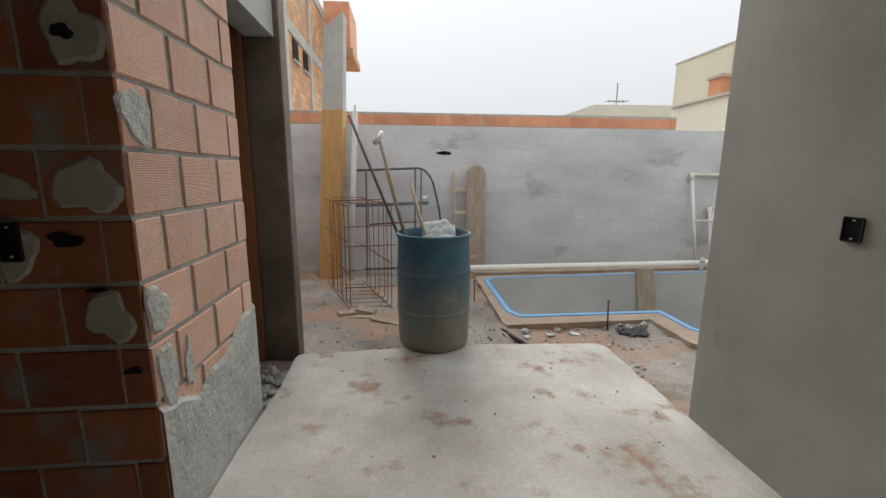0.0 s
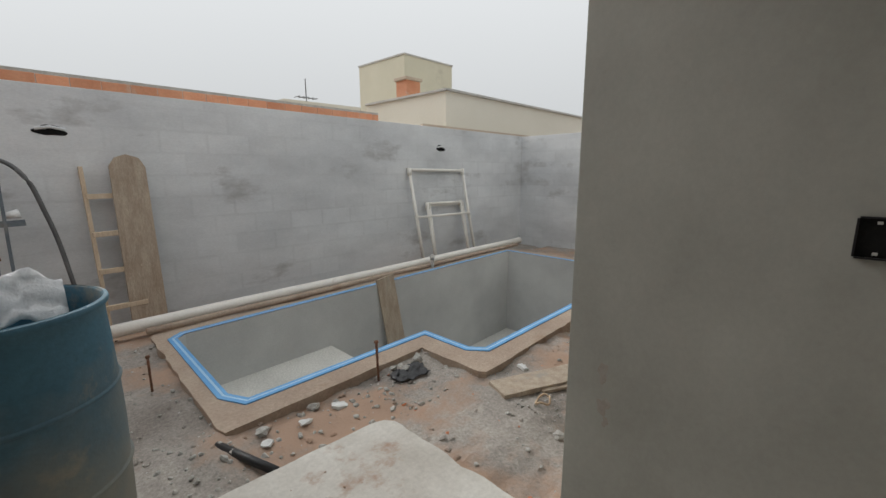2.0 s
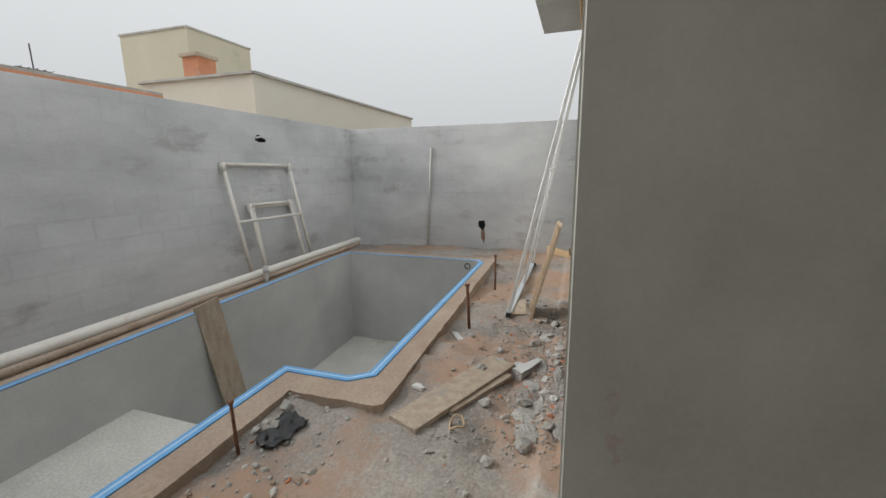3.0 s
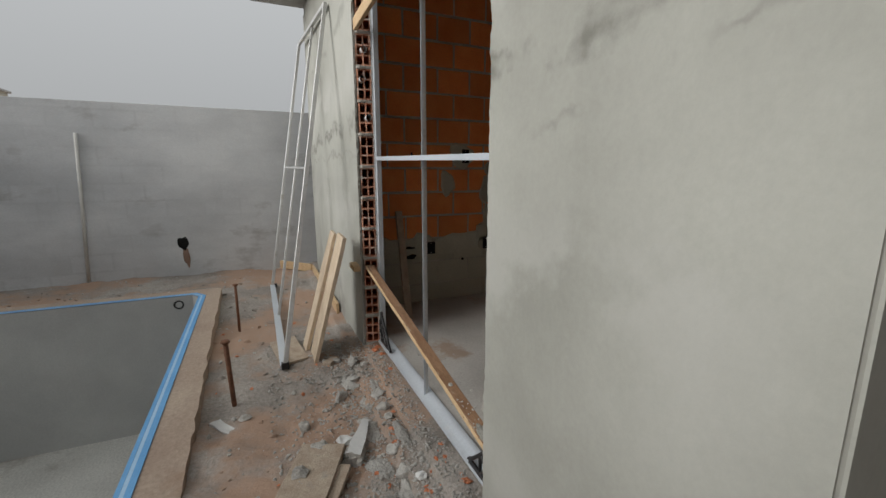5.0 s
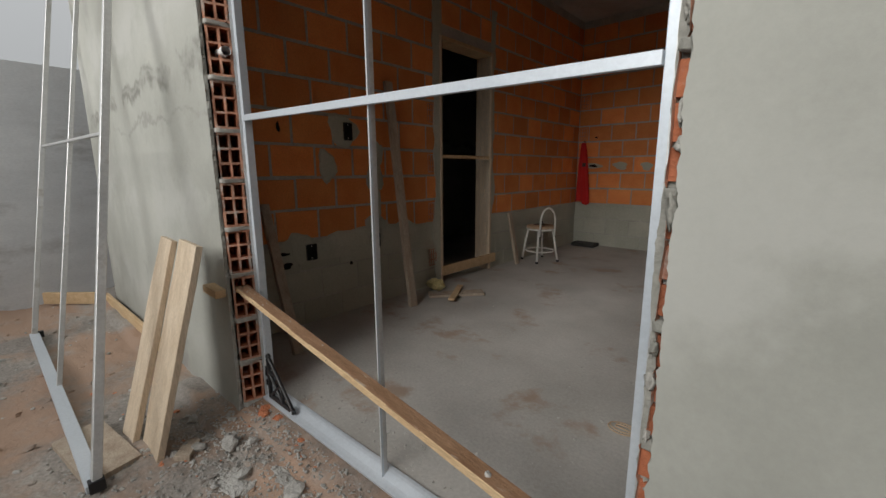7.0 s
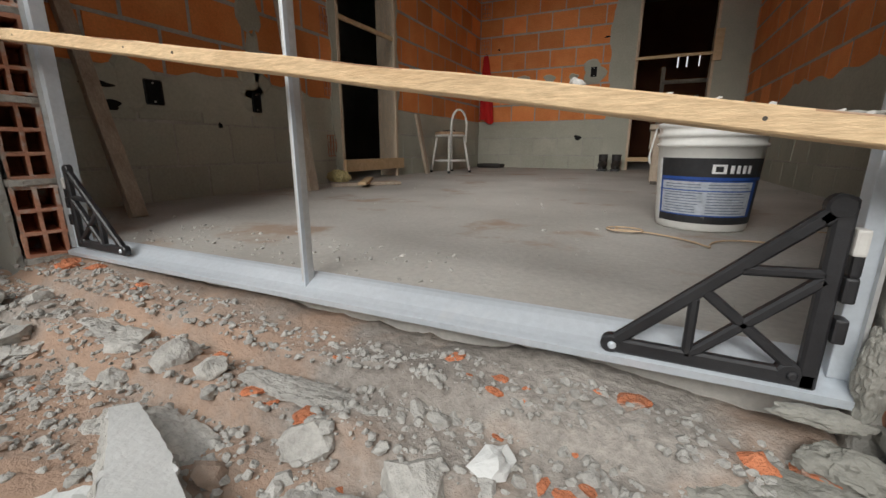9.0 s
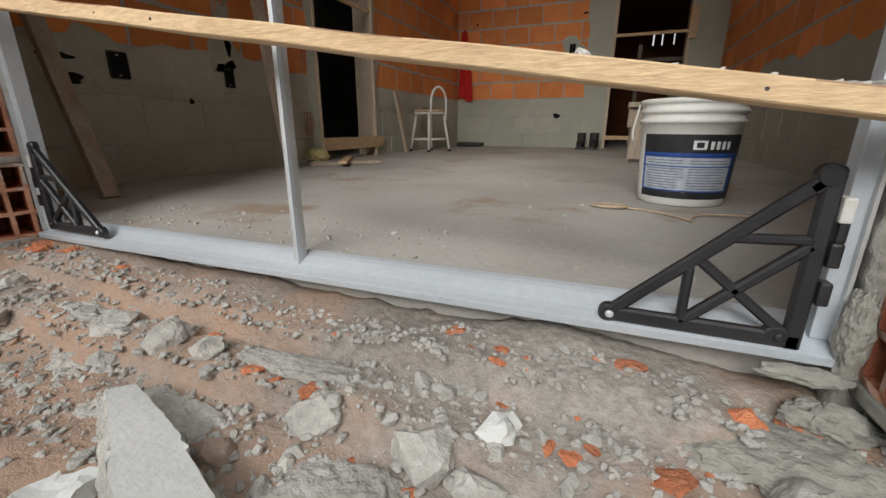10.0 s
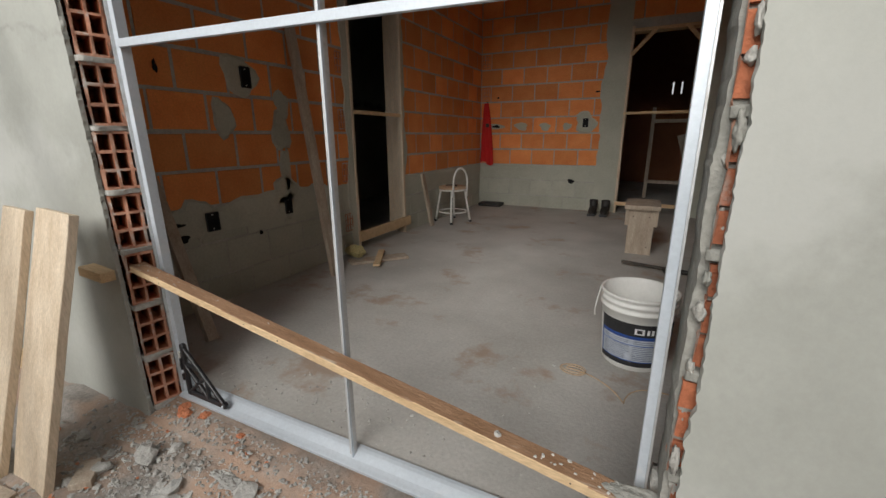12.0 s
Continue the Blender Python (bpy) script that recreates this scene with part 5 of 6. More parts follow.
for z, r, h, nm in ((0.285, 0.2765, 0.011, "rib"), (0.575, 0.2765, 0.011, "rib"), (0.842, 0.2735, 0.013, "rim")):
    bm, _ = lathe([(r - 0.006, z - h), (r + 0.003, z - h * 0.6), (r + 0.0065, z), (r + 0.003, z + h * 0.6), (r - 0.006, z + h)], 48, (DX, DY, 0.002))
    part(nm, bm, DRUM, drum, "rolled blue plastic rim" if nm == "rim" else "raised moulded hoop", True)
G3 = "tools standing in the barrel"


def pole(name, a, b, r, material, label, cat, tip=None):
    t = thing(name, a, label, cat, G3)
    part("handle", tube([a, b], r, 10), material, t, "", True)
    if tip:
        part("grip", tube(tip, r * 1.5, 10), PVC, t, "pale plastic cross grip", True)
    return t


pole("steel_rod", (0.10, 3.12, 0.60), (-0.33, 3.16, 1.70), 0.011, STEEL, "long dark steel rod leaning out of the barrel", "rod")
pole("long_tool", (0.12, 3.08, 0.60), (-0.11, 3.15, 1.52), 0.012, WOOD_OLD, "thin wooden tool handle with a pale cross grip", "tool", [(-0.145, 3.13, 1.50), (-0.09, 3.18, 1.585)])
pole("long_tool", (0.13, 3.13, 0.60), (-0.075, 3.20, 1.31), 0.013, WOOD_UP, "worn brown wooden tool handle", "tool")
pole("broom_handle", (0.27, 3.12, 0.62), (0.118, 3.17, 1.21), 0.012, WOOD_UP, "pale wooden broom handle leaning out of the barrel", "tool")
bm = bmesh.new()
bmesh.ops.create_grid(bm, x_segments=14, y_segments=10, size=0.5)
for v in bm.verts:
    x, y = v.co.x, v.co.y
    v.co = Vector((0.33 + 0.26 * x, 3.14 + 0.10 * y, 0.78 + 0.14 * (y + 0.5) + 0.05 * noise.noise(Vector((x * 5, y * 5, 2))) - 0.16 * x * x))
bag = part("plastic_bag", bm, BAGPL, None, "", True)
md = bag.modifiers.new("thick", "SOLIDIFY")
md.thickness = 0.006
tagged(bag, "crumpled white plastic bag stuffed in the barrel", "bag")

# loose wood and bricks on the soil
for i, (x, y, a, l, w, hh) in enumerate(((-0.50, 3.90, 25, 0.20, 0.10, 0.04), (-0.33, 3.93, -20, 0.19, 0.11, 0.06), (-0.34, 3.80, 8, 0.20, 0.06, 0.03), (-0.12, 3.62, -25, 0.30, 0.05, 0.025))):
    bm = box(-l / 2, l / 2, -w / 2, w / 2, 0, hh, bevel=0.004)
    bmesh.ops.transform(bm, matrix=pose(x, y, gz(x, y) - 0.004, 3, 4, a), verts=bm.verts)
    tagged(part("wood_block", bm, WOOD_OLD), "dusty wooden offcut lying on the soil", "offcut", "offcuts by the barrel")
bm = box(-0.15, 0.15, -0.07, 0.07, 0, 0.17, bevel=0.006)
bmesh.ops.transform(bm, matrix=pose(-1.0, 3.62, gz(-1, 3.62) - 0.01, 0, 0, -65), verts=bm.verts)
tagged(part("loose_brick", bm, BRICK_PALE), "single orange hollow brick lying on the soil", "brick")
plank("plank", (-1.30, 5.00, -0.12), (-2.0, 5.30, 1.35), 0.17, 0.025, (0, 1, 0), WOOD_UP, "pale plank leaning against the boundary wall")
plank("batten", (-1.05, 5.25, -0.12), (-1.9, 5.66, 0.55), 0.03, 0.03, (0, 1, 0), WOOD_OLD, "thin grey batten leaning by the wall", "batten")

# ---- room: door linings ----
d1 = thing("door_lining", (LX, -0.65, 0.0), "rough pine door lining braced with battens, no door hung", "door frame")
part("jamb_board", box(LX - 0.02, LX + 0.16, D1[0] - 0.028, D1[0], 0.0, 2.12, bevel=0.003), WOOD_UP, d1)
part("jamb_board", box(LX - 0.015, LX + 0.16, D1[1], D1[1] + 0.03, 0.0, 2.12, bevel=0.003), WOOD_UP, d1)
part("head_board", box(LX - 0.018, LX + 0.16, D1[0], D1[1], 2.09, 2.12, bevel=0.003), WOOD, d1)
part("brace_batten", box(LX - 0.01, LX + 0.01, D1[0], D1[1], 1.125, 1.155, bevel=0.002), WOOD, d1)
part("foot_board", box(LX - 0.035, LX - 0.006, D1[0] - 0.10, D1[1] + 0.02, 0.07, 0.16, bevel=0.002), WOOD, d1)
d2 = thing("door_lining", (2.3, BY, 0.0), "rough pine door lining with corner braces, no door hung", "door frame")
part("jamb_board", box(D2[1] - 0.028, D2[1], BY - 0.15, BY + 0.015, 0.0, 2.14, bevel=0.003), WOOD_UP, d2)
part("jamb_board", box(D2[0], D2[0] + 0.028, BY - 0.15, BY + 0.015, 0.0, 2.14, bevel=0.003), WOOD_UP, d2)
part("head_board", box(D2[0] + 0.028, D2[1] - 0.028, BY - 0.15, BY + 0.013, 2.08, 2.115, bevel=0.003), WOOD, d2)
part("brace_batten", box(D2[0] - 0.03, D2[1] + 0.0, BY + 0.016, BY + 0.036, 1.185, 1.215, bevel=0.002), WOOD, d2)
part("foot_board", box(D2[0] - 0.02, D2[1] - 0.01, BY + 0.016, BY + 0.04, 0.10, 0.145, bevel=0.002), WOOD, d2)
part("corner_brace", beam((D2[1] - 0.02, BY + 0.02, 1.84), (D2[1] - 0.26, BY + 0.02, 2.10), 0.018, 0.04, (0, 0, 1)), WOOD, d2)
part("corner_brace", beam((D2[0] + 0.02, BY + 0.02, 1.90), (D2[0] + 0.20, BY + 0.02, 2.10), 0.018, 0.04, (0, 0, 1)), WOOD, d2)
part("nailed_block", box(D2[0] - 0.05, D2[0] + 0.03, BY + 0.037, BY + 0.06, 1.12, 1.42, bevel=0.003), WOOD, d2)
back = thing("table_frame", (2.2, -4.6, 0), "bare wooden frame standing in the unlit back room", "frame")
for x in (1.75, 2.55):
    part("upright", beam((x, -4.6, 0), (x, -4.6, 1.35), 0.04, 0.05, (1, 0, 0)), WOOD_OLD, back)
part("rail", beam((1.75, -4.6, 0.25), (2.55, -4.6, 0.25), 0.04, 0.05), WOOD_OLD, back)
part("rail", beam((1.75, -4.6, 1.15), (2.55, -4.6, 1.15), 0.04, 0.05), WOOD_OLD, back)
part("slanted_board", beam((1.85, -4.55, 0.0), (2.15, -4.55, 0.95), 0.02, 0.12, (1, 0, 0)), WOOD_OLD, back)

# sockets and holes in the room walls


def wall_box(parent, axis, plane, s, u, v, w, h):
    """A recessed electrical box let into a wall: pale rim, dark inside, two bright screw ears."""
    def bx(u0, u1, d0, d1, v0, v1, m, nm, lab=""):
        a, b = sorted((plane + s * d0, plane + s * d1))
        bm = box(a, b, u0, u1, v0, v1) if axis == "x" else box(u0, u1, a, b, v0, v1)
        return part(nm, bm, m, parent, lab)
    bx(u - w / 2, u + w / 2, 0.0, 0.004, v - h / 2, v + h / 2, HOLE, "socket_box", "black empty electrical wall box")
    t = 0.004
    for nm, a in (("box_rim", (u - w / 2 - t, u - w / 2, v - h / 2, v + h / 2)), ("box_rim", (u + w / 2, u + w / 2 + t, v - h / 2, v + h / 2)), ("box_rim", (u - w / 2, u + w / 2, v + h / 2, v + h / 2 + t)), ("box_rim", (u - w / 2, u + w / 2, v - h / 2 - t, v - h / 2))):
        bx(a[0], a[1], 0.0, 0.009, a[2], a[3], BLACKPL, nm)
    for k, q in enumerate((-1, 1)):
        bx(u - 0.004, u + 0.004, 0.004, 0.006, v + q * h * 0.40 - 0.003, v + q * h * 0.40 + 0.003, PVC_GREY, "screw_ear")


wall_box(wall_left, "x", LX - 0.010, -1, 1.115, 0.488, 0.07, 0.10)
wall_box(wall_left, "x", LX - 0.010, -1, 0.56, 0.496, 0.05, 0.10)
wall_box(wall_left, "x", LX - 0.010, -1, 0.78, 1.285, 0.06, 0.11)
wall_box(wall_back, "y", BY + 0.010, 1, 3.295, 1.10, 0.06, 0.10)
wall_box(facade_r, "x", 1.577, -1, 1.231, 1.104, 0.058, 0.078)
wall_box(pier_front, "y", PY - 0.008, -1, -1.085, 1.08, 0.055, 0.11)
# Chipped holes as thin black blobs, shade given by colour alone.
for i, (u, v, ru, rv) in enumerate(((1.33, 0.50, 0.06, 0.012), (1.30, 0.42, 0.05, 0.02), (0.80, 0.36, 0.012, 0.015), (1.28, 1.28, 0.012, 0.03))):
    part("wall_scar", add_blob(bmesh.new(), "x", LX - 0.008, -0.003, u, v, ru, rv, i + 100), HOLE, wall_left, "chipped wall hole, its inner shade a flat dark patch")
for i, (u, v, ru, rv) in enumerate(((4.47, 1.07, 0.06, 0.018), (4.45, 1.44, 0.02, 0.01), (3.18, 1.46, 0.03, 0.01), (3.42, 0.37, 0.04, 0.03))):
    part("wall_scar", add_blob(bmesh.new(), "y", BY + 0.009, 0.003, u, v, ru, rv, i + 110), HOLE, wall_back, "chipped wall hole, its inner shade a flat dark patch")
for i, (u, v, ru, rv) in enumerate(((-0.935, 1.085, 0.05, 0.022), (-0.87, 0.93, 0.03, 0.008), (-0.86, 1.66, 0.03, 0.02), (-0.90, 1.78, 0.06, 0.03), (-0.80, 0.66, 0.03, 0.01))):
    part("wall_scar", add_blob(bmesh.new(), "y", PY - 0.009, -0.003, u, v, ru, rv, i + 120), HOLE, pier_front, "chipped brick hole, its inner shade a flat dark patch")
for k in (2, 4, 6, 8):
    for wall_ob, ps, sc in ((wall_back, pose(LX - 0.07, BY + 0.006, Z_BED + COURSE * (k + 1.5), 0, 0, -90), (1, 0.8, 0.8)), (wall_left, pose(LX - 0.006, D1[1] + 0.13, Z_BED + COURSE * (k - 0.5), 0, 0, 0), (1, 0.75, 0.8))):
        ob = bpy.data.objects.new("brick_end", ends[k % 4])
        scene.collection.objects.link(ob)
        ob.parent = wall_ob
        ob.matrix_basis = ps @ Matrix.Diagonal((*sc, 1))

# ---- room: things ----
plank("strut", (4.31, 1.46, 0.0), (4.685, 1.41, 0.82), 0.055, 0.03, (1, 0, 0.3), WOOD_OLD, "grey timber strut leaning on the brick wall", "strut", "struts leaning in the room")
plank("strut", (4.42, 0.45, 0.0), (4.67, 0.42, 1.66), 0.07, 0.03, (1, 0, 0.1), WOOD_OLD, "long grey timber strut leaning on the brick wall", "strut", "struts leaning in the room")
plank("strut", (4.58, -1.31, 0.0), (4.67, -1.27, 0.56), 0.06, 0.025, (1, 0, 0.3), WOOD_OLD, "short grey board leaning on the brick wall", "strut", "struts leaning in the room")
plank("plank", (4.50, 0.19, 0.012), (4.20, -0.16, 0.012), 0.12, 0.02, (0, 0, 1), WOOD_OLD, "pine board lying on the room floor", group="boards on the room floor")
plank("plank", (4.24, 0.21, 0.03), (4.42, -0.13, 0.035), 0.05, 0.018, (0, 0, 1), WOOD, "thin pine strip lying across a board", group="boards on the room floor")
lump("sponge", (4.58, 0.02, 0.05), (0.085, 0.06, 0.05), 1, SPONGE, 5, "dirty yellow sponge lying on the floor by the wall", "sponge")
tagged(part("dark_slab", box(4.30, 4.62, -2.95, -2.75, 0.0, 0.05, bevel=0.02), LEATHER), "dark flat bundle lying at the wall foot", "bundle")

stool = thing("stool", (4.48, -1.63, 0.0), "white painted steel stool with a wooden seat and hoop back", "stool")
SC = Vector((4.48, -1.63, 0))
bm, _ = lathe([(0, 0.375), (0.15, 0.375), (0.158, 0.382), (0.158, 0.398), (0.15, 0.405), (0, 0.405)], 28, SC)
part("seat", bm, SEATWOOD, stool, "worn wooden seat board", True)
part("seat_ring", tube([SC + Vector((0.15 * math.cos(a * math.tau / 28), 0.15 * math.sin(a * math.tau / 28), 0.368)) for a in range(28)], 0.010, 8, True), STOOLPAINT, stool, "", True)
part("foot_ring", tube([SC + Vector((0.155 * math.cos(a * math.tau / 28), 0.155 * math.sin(a * math.tau / 28), 0.12)) for a in range(28)], 0.008, 8, True), STOOLPAINT, stool, "", True)
for k in range(4):
    a = radians(20 + 90 * k)
    c, s = math.cos(a), math.sin(a)
    lg = part("leg", tube([SC + Vector((0.135 * c, 0.135 * s, 0.37)), SC + Vector((0.20 * c, 0.20 * s, 0.0))], 0.012, 10), STOOLPAINT, stool, "", True)
    part("rubber_foot", tube([SC + Vector((0.198 * c, 0.198 * s, 0.022)), SC + Vector((0.201 * c, 0.201 * s, 0.0))], 0.016, 10), BLACKPL, lg, "black rubber foot", True)
hoop = []
for k in range(17):
    a = math.pi * k / 16
    hoop.append(SC + Vector((-0.155 + 0.0 * k, 0.09 * math.cos(a), 0.46 + 0.15 * math.sin(a))))
side_turn = Matrix.Rotation(radians(-32), 4, "Z")
hoop = [SC + side_turn @ (p - SC) for p in [SC + Vector((-0.145, 0.09, 0.30))] + hoop + [SC + Vector((-0.145, -0.09, 0.30))]]
part("back_hoop", tube(hoop, 0.011, 10), STOOLPAINT, stool, "", True)
small = thing("tool_bits", (4.49, -1.60, 0.405), "small dark tools lying on the stool seat", "tools")
part("plier", tube(bend([(4.42, -1.60, 0.415), (4.48, -1.62, 0.42), (4.55, -1.59, 0.415)], 0.03), 0.008, 6), DARKTOOL, small)
part("knob", tube([(4.47, -1.65, 0.41), (4.48, -1.65, 0.45)], 0.012, 8), DARKTOOL, small)

bm = bmesh.new()
bmesh.ops.create_grid(bm, x_segments=12, y_segments=30, size=0.5)
for v in bm.verts:
    u, w = v.co.x, 0.5 - v.co.y
    wid = 0.05 + 0.16 * w ** 0.8
    fold = 0.022 * math.sin(u * 17 + w * 3) * (0.4 + 0.6 * w)
    v.co = Vector((4.60 + u * wid - 0.02 * w, BY + 0.04 + fold + 0.01, 1.375 - 0.80 * w + 0.03 * math.sin(u * 6) * w))
cloth = part("red_cloth", bm, REDCLOTH, None, "", True)
cm = cloth.modifiers.new("thick", "SOLIDIFY")
cm.thickness = 0.005
tagged(cloth, "red cloth hanging from a nail on the brick wall", "cloth")
part("nail", tube([(4.60, BY - 0.01, 1.385), (4.60, BY + 0.05, 1.395)], 0.005, 6), DARKTOOL, cloth)
part("logo_patch", box(4.55, 4.60, BY + 0.066, BY + 0.070, 1.06, 1.11, bevel=0.001), LEATHER, cloth, "dark printed patch")

for i, x in enumerate((2.95, 3.09)):
    boot = thing("boot", (x, -2.75, 0), "worn black leather work boot standing at the wall", "boot", "pair of boots")
    bm = bmesh.new()
    bmesh.ops.create_icosphere(bm, subdivisions=3, radius=1)
    for v in bm.verts:
        v.co = Vector((v.co.x * 0.048, v.co.y * 0.14, v.co.z * 0.045 + 0.05 - 0.02 * v.co.y))
    bmesh.ops.translate(bm, vec=(x, -2.73, 0.01), verts=bm.verts)
    part("foot", bm, LEATHER, boot, "", True)
    bb, _ = lathe([(0.042, 0.05), (0.046, 0.10), (0.050, 0.175), (0.046, 0.178), (0.040, 0.12), (0.0, 0.11)], 18, (x, -2.80, 0))
    part("shaft", bb, LEATHER, boot, "", True)
    part("sole", box(x - 0.048, x + 0.048, -2.87, -2.60, 0.0, 0.022, bevel=0.009), BLACKPL, boot)

wb = thing("wooden_bench", (2.52, -1.12, 0), "rough wooden box bench nailed from pine boards", "bench")
part("top_board", box(2.395, 2.655, -1.410, -1.000, 0.375, 0.41, bevel=0.004), WOOD_OLD, wb)
part("end_board", box(2.430, 2.620, -1.070, -1.045, 0.0, 0.375, bevel=0.003), WOOD_OLD, wb)
part("end_board", box(2.430, 2.620, -1.370, -1.345, 0.0, 0.375, bevel=0.003), WOOD_OLD, wb)
part("side_board", box(2.405, 2.430, -1.380, -1.035, 0.24, 0.375, bevel=0.003), WOOD_OLD, wb)
part("side_board", box(2.620, 2.645, -1.380, -1.035, 0.24, 0.375, bevel=0.003), WOOD_OLD, wb)
for dx, dz in ((-0.06, 0.31), (0.06, 0.31), (-0.06, 0.06)):
    part("nail", box(2.525 + dx - 0.004, 2.525 + dx + 0.004, -1.046, -1.042, dz, dz + 0.008), DARKTOOL, wb)
clampo = thing("bar_clamp", (2.36, -0.65, 0), "dark steel bar clamp lying on the floor", "clamp")
part("bar", beam((2.62, -0.68, 0.03), (2.28, -0.60, 0.03), 0.012, 0.022), DARKTOOL, clampo)
part("jaw", beam((2.30, -0.60, 0.03), (2.27, -0.50, 0.02), 0.02, 0.03), DARKTOOL, clampo)
part("jaw", beam((2.34, -0.615, 0.03), (2.31, -0.52, 0.02), 0.02, 0.03), DARKTOOL, clampo)
part("grip", tube([(2.25, -0.59, 0.03), (2.18, -0.57, 0.03)], 0.016, 10), LEATHER, clampo)
for i, (x, y, l, a) in enumerate(((1.98, 1.05, 0.13, 20), (2.02, 0.80, 0.20, 5), (2.05, 1.22, 0.16, 80))):
    bm = box(-l / 2, l / 2, -0.03, 0.03, 0, 0.022, bevel=0.008)
    bmesh.ops.transform(bm, matrix=pose(x, y, 0, 0, 0, a), verts=bm.verts)
    tagged(part("dark_offcut", bm, DARKTOOL if i < 2 else WOOD_OLD), "small dark offcut lying on the room floor", "offcut")

# bucket with its label
BX, BYY = 2.485, 0.745
bucket = thing("bucket", (BX, BYY, 0.0), "white plastic mortar bucket with a dark printed label, dusty foot", "bucket")
prof = [(0, 0.0), (0.122, 0.0), (0.127, 0.006), (0.131, 0.05), (0.139, 0.20), (0.143, 0.285), (0.150, 0.287), (0.150, 0.297), (0.144, 0.300), (0.145, 0.318), (0.151, 0.320), (0.151, 0.332), (0.146, 0.335), (0.147, 0.350), (0.153, 0.353), (0.153, 0.366), (0.147, 0.368), (0.143, 0.362), (0.139, 0.25), (0.125, 0.012), (0, 0.010)]
bm, _ = lathe([(r, z * 0.88) for r, z in prof], 48, (BX, BYY, 0.001))
part("bucket_body", bm, BUCKET, bucket, "", True)


def wrap(a0, a1, z0, z1, off, material, name, label="", n=24):
    """A printed band on the bucket's tapering side, between two bearings in degrees."""
    bm = bmesh.new()
    rows = []
    for i in range(n + 1):
        a = radians(a0 + (a1 - a0) * i / n)
        row = []
        for z in (z0, z1):
            z *= 0.88
            r = 0.131 + (z / 0.88 - 0.05) * (0.143 - 0.131) / 0.235 + off
            row.append(bm.verts.new((BX + r * math.cos(a), BYY + r * math.sin(a), z)))
        rows.append(row)
    for p, q in zip(rows, rows[1:]):
        bm.faces.new((p[0], q[0], q[1], p[1]))
    return part(name, bm, material, bucket, label)


LBL0, LBL1 = 24.0, 172.0
wrap(LBL0, LBL1, 0.030, 0.250, 0.0008, LABEL_BLACK, "label", "black printed label, scuffed")
wrap(LBL0, LBL1, 0.178, 0.188, 0.0016, LABEL_BLUE, "label_stripe")
wrap(LBL0, 150, 0.055, 0.176, 0.0014, LABEL_BLUE, "label_field", "blue label field")
wrap(30, 142, 0.060, 0.172, 0.0020, LABEL_GREY, "label_field", "pale grey text field")
wrap(LBL0, 150, 0.140, 0.144, 0.0026, LABEL_BLUE, "label_stripe")
wrap(22, 26, 0.03, 0.250, 0.0024, LABEL_WHITE, "label_edge", "white torn label edge")
for i in range(11):
    z = 0.066 + i * 0.0095
    if 0.136 < z < 0.147:
        continue
    rgl = random.Random(i)
    wrap(34 + rgl.uniform(0, 3), 84 - rgl.uniform(0, 9), z, z + 0.0028, 0.0026, LABEL_TEXT, "print_line", "line of unreadable small print", 8)
    wrap(88, 138 - rgl.uniform(0, 12), z, z + 0.0028, 0.0026, LABEL_TEXT, "print_line", "line of unreadable small print", 6)
for a0, a1, z0, z1 in ((89, 104, 0.200, 0.206), (89, 104, 0.224, 0.230), (89, 92.5, 0.206, 0.224), (100.5, 104, 0.206, 0.224)):
    wrap(a0, a1, z0, z1, 0.0022, LABEL_WHITE, "logo_bar", "plain white square mark", 6)
for a0 in (112, 119, 126, 133):
    wrap(a0 - 4.2, a0, 0.201, 0.227, 0.0022, LABEL_WHITE, "logo_bar", "plain white bar", 3)
handle = bend([(BX + 0.155, BYY - 0.02, 0.31), (BX + 0.17, BYY + 0.03, 0.22), (BX + 0.165, BYY + 0.06, 0.2)], 0.05)
part("bail", tube(handle, 0.003, 6), PVC_GREY, bucket)
cord = thing("cord", (2.65, 0.86, 0), "thin tan cord lying loosely on the floor", "cord")
pts = []
for k in range(60):
    u = k / 59
    pts.append((2.72 - 0.75 * u + 0.05 * math.sin(u * 21) * (1 - u), 0.90 + 0.18 * math.sin(u * 5.5) + 0.04 * math.cos(u * 23), 0.006))
part("strand", tube(pts, 0.0025, 6), CABLE, cord)
pts = [(2.70 + 0.05 * math.cos(k / 6), 0.95 + 0.035 * math.sin(k / 6) + 0.0006 * k, 0.006 + 0.0001 * k) for k in range(70)]
part("strand", tube(pts, 0.0025, 6), CABLE, cord)

# ---- rubble ----
rg = random.Random(21)


def yard_spots(n, x0, x1, y0, y1, s0, s1, flat=0.8, power=2.0):
    out = []
    while len(out) < n:
        x, y = rg.uniform(x0, x1), rg.uniform(y0, y1)
        if inside(x, y, POOL_OUT) or (x < 1.62 and y < 2.93):
            continue
        s = s0 + (s1 - s0) * rg.random() ** power
        out.append((x, y, gz(x, y) - s * 0.15, s, flat))
    return out


near = yard_spots(5200, 2.35, 4.15, 1.78, 2.14, 0.0015, 0.009, power=2.5) + yard_spots(2600, 2.2, 4.4, 1.8, 2.5, 0.002, 0.012, power=2.5) + yard_spots(220, 2.5, 4.3, 1.88, 2.3, 0.008, 0.020, 0.65)
scatter("gravel", near, RUBBLE, "loose grey mortar crumbs and gravel by the doorway", "gravel")
